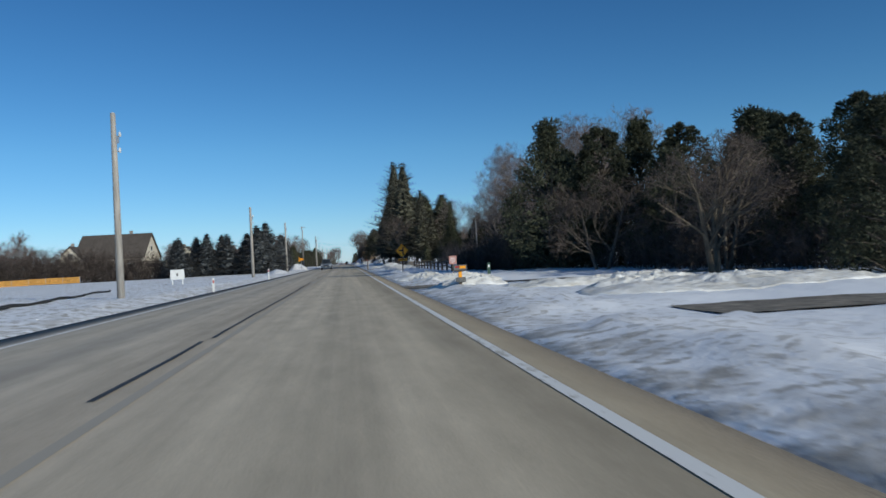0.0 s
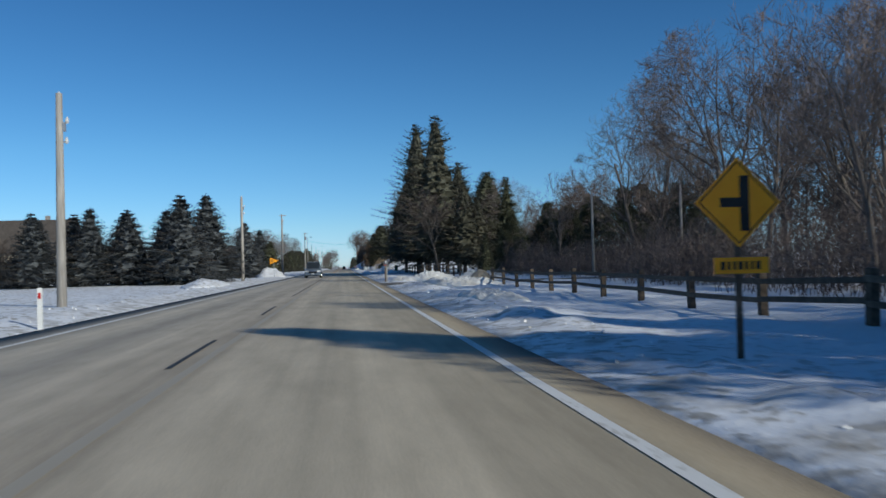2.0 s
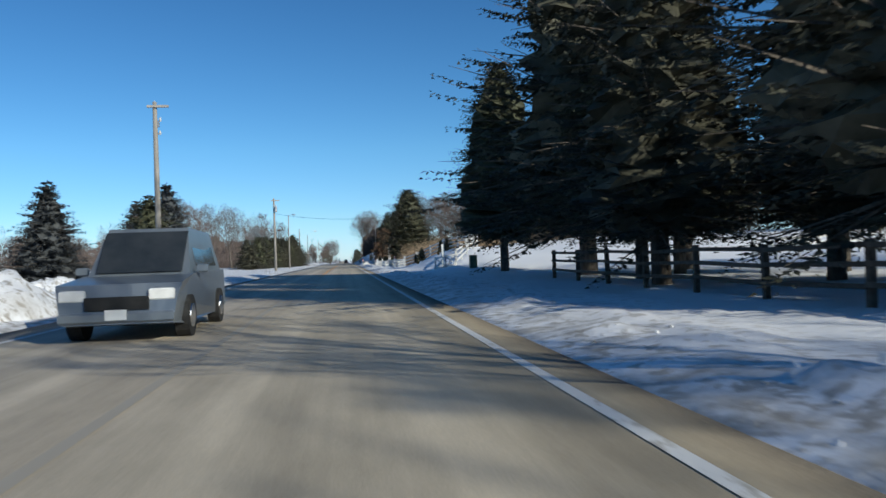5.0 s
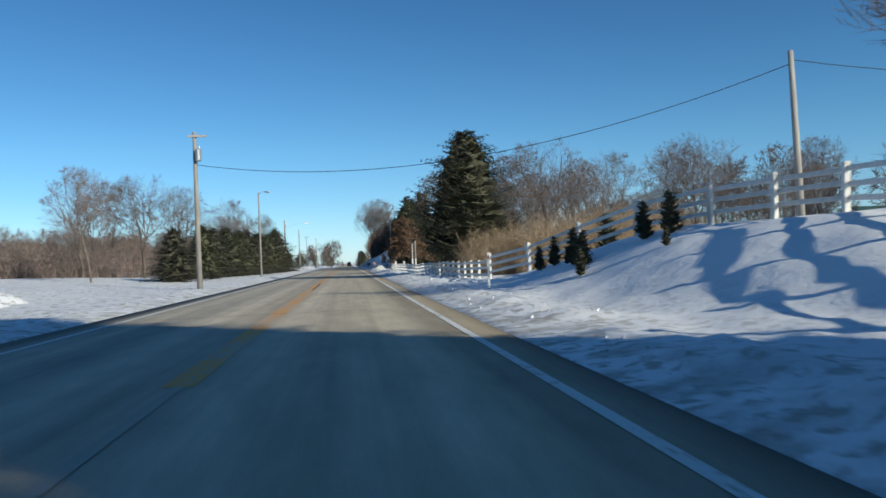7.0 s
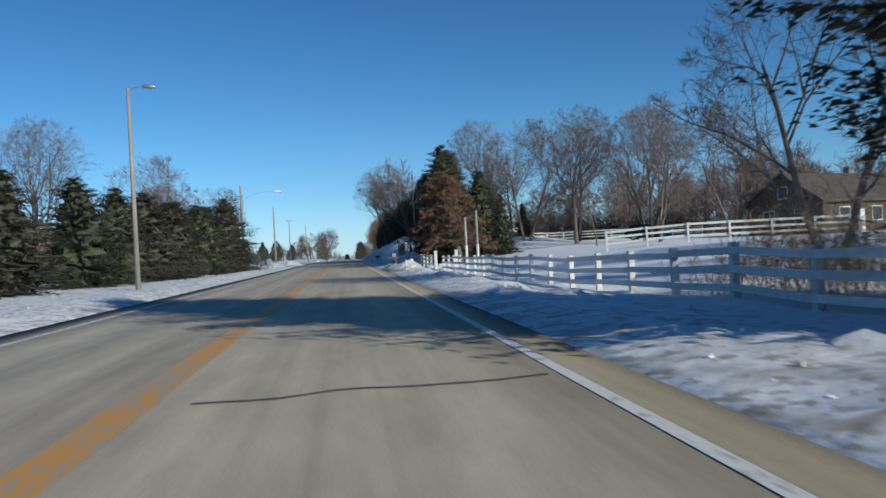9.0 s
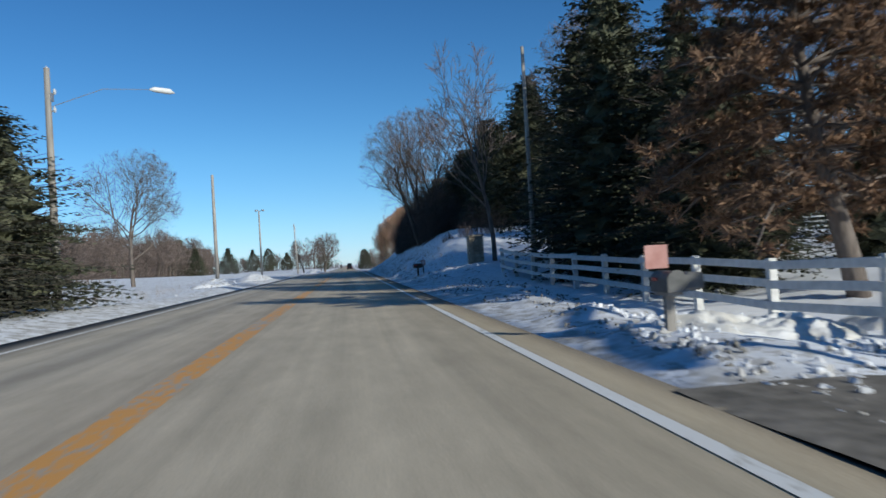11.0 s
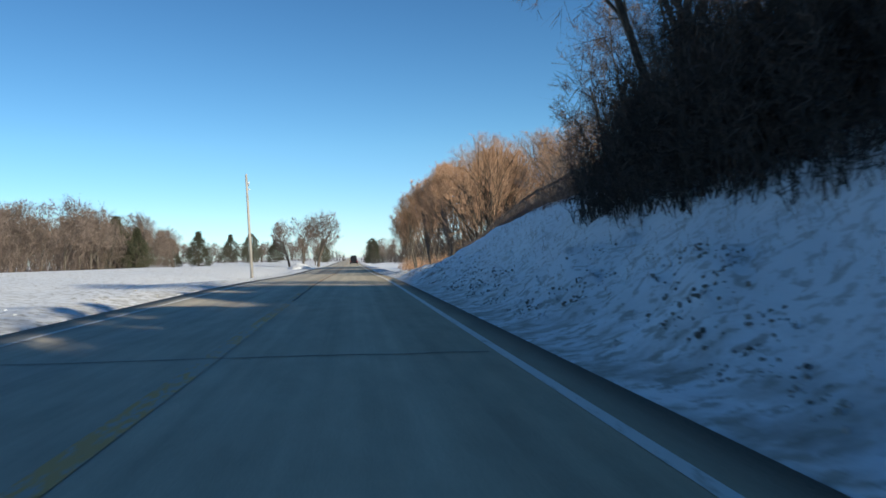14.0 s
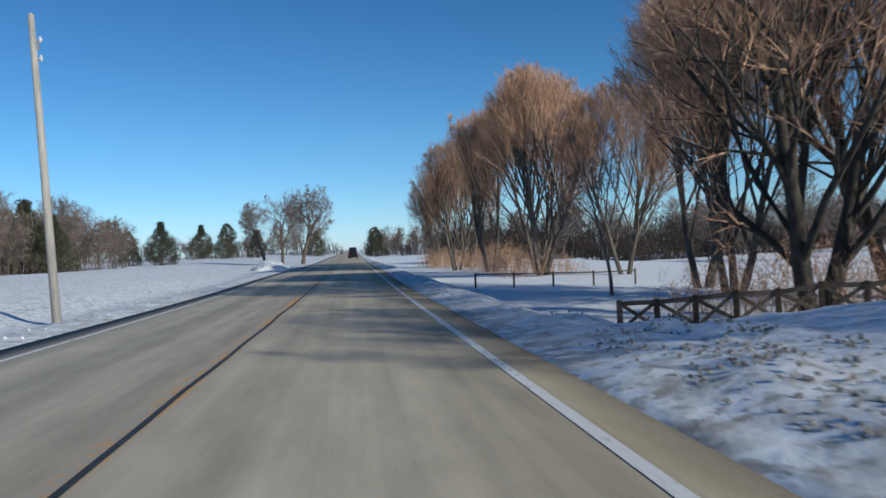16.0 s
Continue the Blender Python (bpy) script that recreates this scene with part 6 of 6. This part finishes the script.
# ---- houses ----
def house(x, y, turn, w, d, eave, ridge, label, roof=ROOF, wall=SIDING):
    """Gabled house, w wide along the ridge, d deep; gable ends face along the width."""
    p = thing("house", label, "house", pose(x, y, gz(x, y) - 0.1, 0, 0, turn))
    body = part("wall", Shape().prism([(-d / 2, 0), (d / 2, 0), (d / 2, eave), (0, ridge - 0.1), (-d / 2, eave)], -w / 2, w / 2, "x"), wall, p)
    for sg in (-1, 1):
        o = 0.4
        k = (ridge - eave) / (d / 2)
        s = Shape().prism([(0, ridge), (sg * (d / 2 + o), eave - k * o), (sg * (d / 2 + o), eave - k * o + 0.16), (0, ridge + 0.18)], -w / 2 - o, w / 2 + o, "x")
        part("roof", s, roof, p)
    part("chimney", Shape().box(w * 0.2, 0.4, ridge + 0.2, 0.6, 0.6, 1.3, bev=0.03), MORTAR, p)
    def window(cx, cy, cz, ww, hh, axis):
        sx, sy = (ww, 0.06) if axis == "y" else (0.06, ww)
        wd = part("window", Shape().box(cx, cy, cz, sx + (0.14 if axis == "y" else 0), sy + (0.14 if axis == "x" else 0), hh + 0.14), WHITE_PAINT, p)
        part("pane", Shape().box(cx, cy, cz, sx + (0 if axis == "y" else 0.02), sy + (0.02 if axis == "y" else 0), hh), GLASS_DARK, wd)
    for k in (-0.3, 0.02, 0.32):
        window(w * k, -d / 2, eave * 0.55, 1.3, 1.2, "y")
    for sg in (-1, 1):
        window(sg * w / 2, -d * 0.22, eave * 0.55, 1.1, 1.2, "x")
        window(sg * w / 2, d * 0.2, eave * 0.55, 1.1, 1.2, "x")
        window(sg * w / 2, 0, eave + (ridge - eave) * 0.35, 0.9, 1.0, "x")
    part("door", Shape().box(-w * 0.14, -d / 2, 1.02, 0.95, 0.08, 2.05, bev=0.01), WHITE_PAINT, p)
    return p


house(-49.3, 178, -4, 14.3, 11.5, 4.4, 9.4, "cream gabled house with a brown shingle roof behind spruces")
house(-55.8, 169.5, 96, 6.5, 5.2, 3.9, 7.0, "cream gabled house wing with a brown shingle roof")
house(-36, 184, 100, 12, 9, 3.0, 6.0, "cream house with a brown roof beyond the snowbank")
house(46, 284, 20, 14, 8, 3.0, 5.5, "distant barn with a dark roof beyond the pasture", ROOF, FENCE_BROWN)
house(60, 249, 15, 9, 7, 2.6, 4.3, "low dark-roofed house beyond the knoll", DARK_GREEN, WHITE_PAINT)


# ---- vehicles ----
def car(x, y, turn, paint, label, name="car", L=4.6, w=1.8, h=1.62, z=None):
    p = thing(name, label, "car", pose(x, y, (gz(x, y) if z is None else z), 0, 0, turn))
    n = [(-0.5, 0.28), (-0.49, 0.62), (-0.46, 0.86), (-0.2, 0.98), (0.47, 1.0), (0.5, 0.72), (0.5, 0.3), (0.36, 0.22), (-0.36, 0.22)]
    s = Shape().prism([(a * L, b) for a, b in n], -w / 2, w / 2, "x")
    s.v = [(vx * (0.94 if vz > 0.9 or vz < 0.3 else 1.0) * (0.93 if abs(vy) > 0.47 * L else 1), vy, vz) for vx, vy, vz in s.v]
    part("body", s, paint, p)
    c = Shape().prism([(-0.22 * L, 0.96), (-0.06 * L, h), (0.38 * L, h - 0.03), (0.46 * L, 0.98)], -w * 0.44, w * 0.44, "x")
    c.v = [(vx * (0.82 if vz > 1.2 else 1), vy, vz) for vx, vy, vz in c.v]
    cab = part("cabin", c, paint, p)
    g = Shape().prism([(-0.205 * L, 1.02), (-0.068 * L, h - 0.07), (-0.082 * L, h - 0.06), (-0.22 * L, 1.02)], -w * 0.37, w * 0.37, "x")
    part("windscreen", g, GLASS_DARK, cab)
    for sg in (-1, 1):
        q = Shape().box(0, 0, 0, 0.02, L * 0.42, 0.36)
        q = part("side_window", q, GLASS_DARK, cab)
        q.location, q.rotation_euler = (sg * w * 0.408, 0.14 * L, 1.26), (0, -sg * 0.22, 0)
        part("headlight", Shape().box(sg * w * 0.35, -0.487 * L, 0.7, 0.36, 0.06, 0.17, bev=0.02), LAMP_LENS, p)
        part("tail_light", Shape().box(sg * w * 0.4, 0.5 * L, 0.8, 0.16, 0.05, 0.26, bev=0.015), RED_LENS, p)
        part("mirror", Shape().box(sg * w * 0.53, -0.16 * L, 1.05, 0.18, 0.1, 0.13, bev=0.02), paint, p)
        for yy in (-0.31, 0.3):
            t = Shape().tube([(sg * w * 0.38, yy * L, 0.32), (sg * w * 0.5, yy * L, 0.32)], [0.33, 0.33], 18)
            t = part("tyre", t, RUBBER, p)
            part("rim", Shape().tube([(sg * w * 0.49, yy * L, 0.32), (sg * w * 0.507, yy * L, 0.32)], [0.2, 0.19], 14), CHROME, t)
    part("grille", Shape().box(0, -0.497 * L, 0.58, w * 0.5, 0.04, 0.2, bev=0.01), BLACK, p)
    part("bumper", Shape().box(0, -0.498 * L, 0.38, w * 0.9, 0.1, 0.16, bev=0.03), paint, p)
    part("plate", Shape().box(0, -0.514 * L, 0.42, 0.3, 0.012, 0.15), WHITE_PAINT, p)
    return p


car(-3.2, 134.5, 0, CAR_BLUE, "blue-grey utility vehicle in the oncoming lane", h=1.75, z=0.02)
car(31, 292.5, 60, CAR_DARK, "dark car parked beyond the white fences")
car(0.4, 560, 180, CAR_DARK, "dark van far ahead on the road", name="van", L=5.5, w=2.2, h=2.5, z=float(road_level(560)) + 0.02)
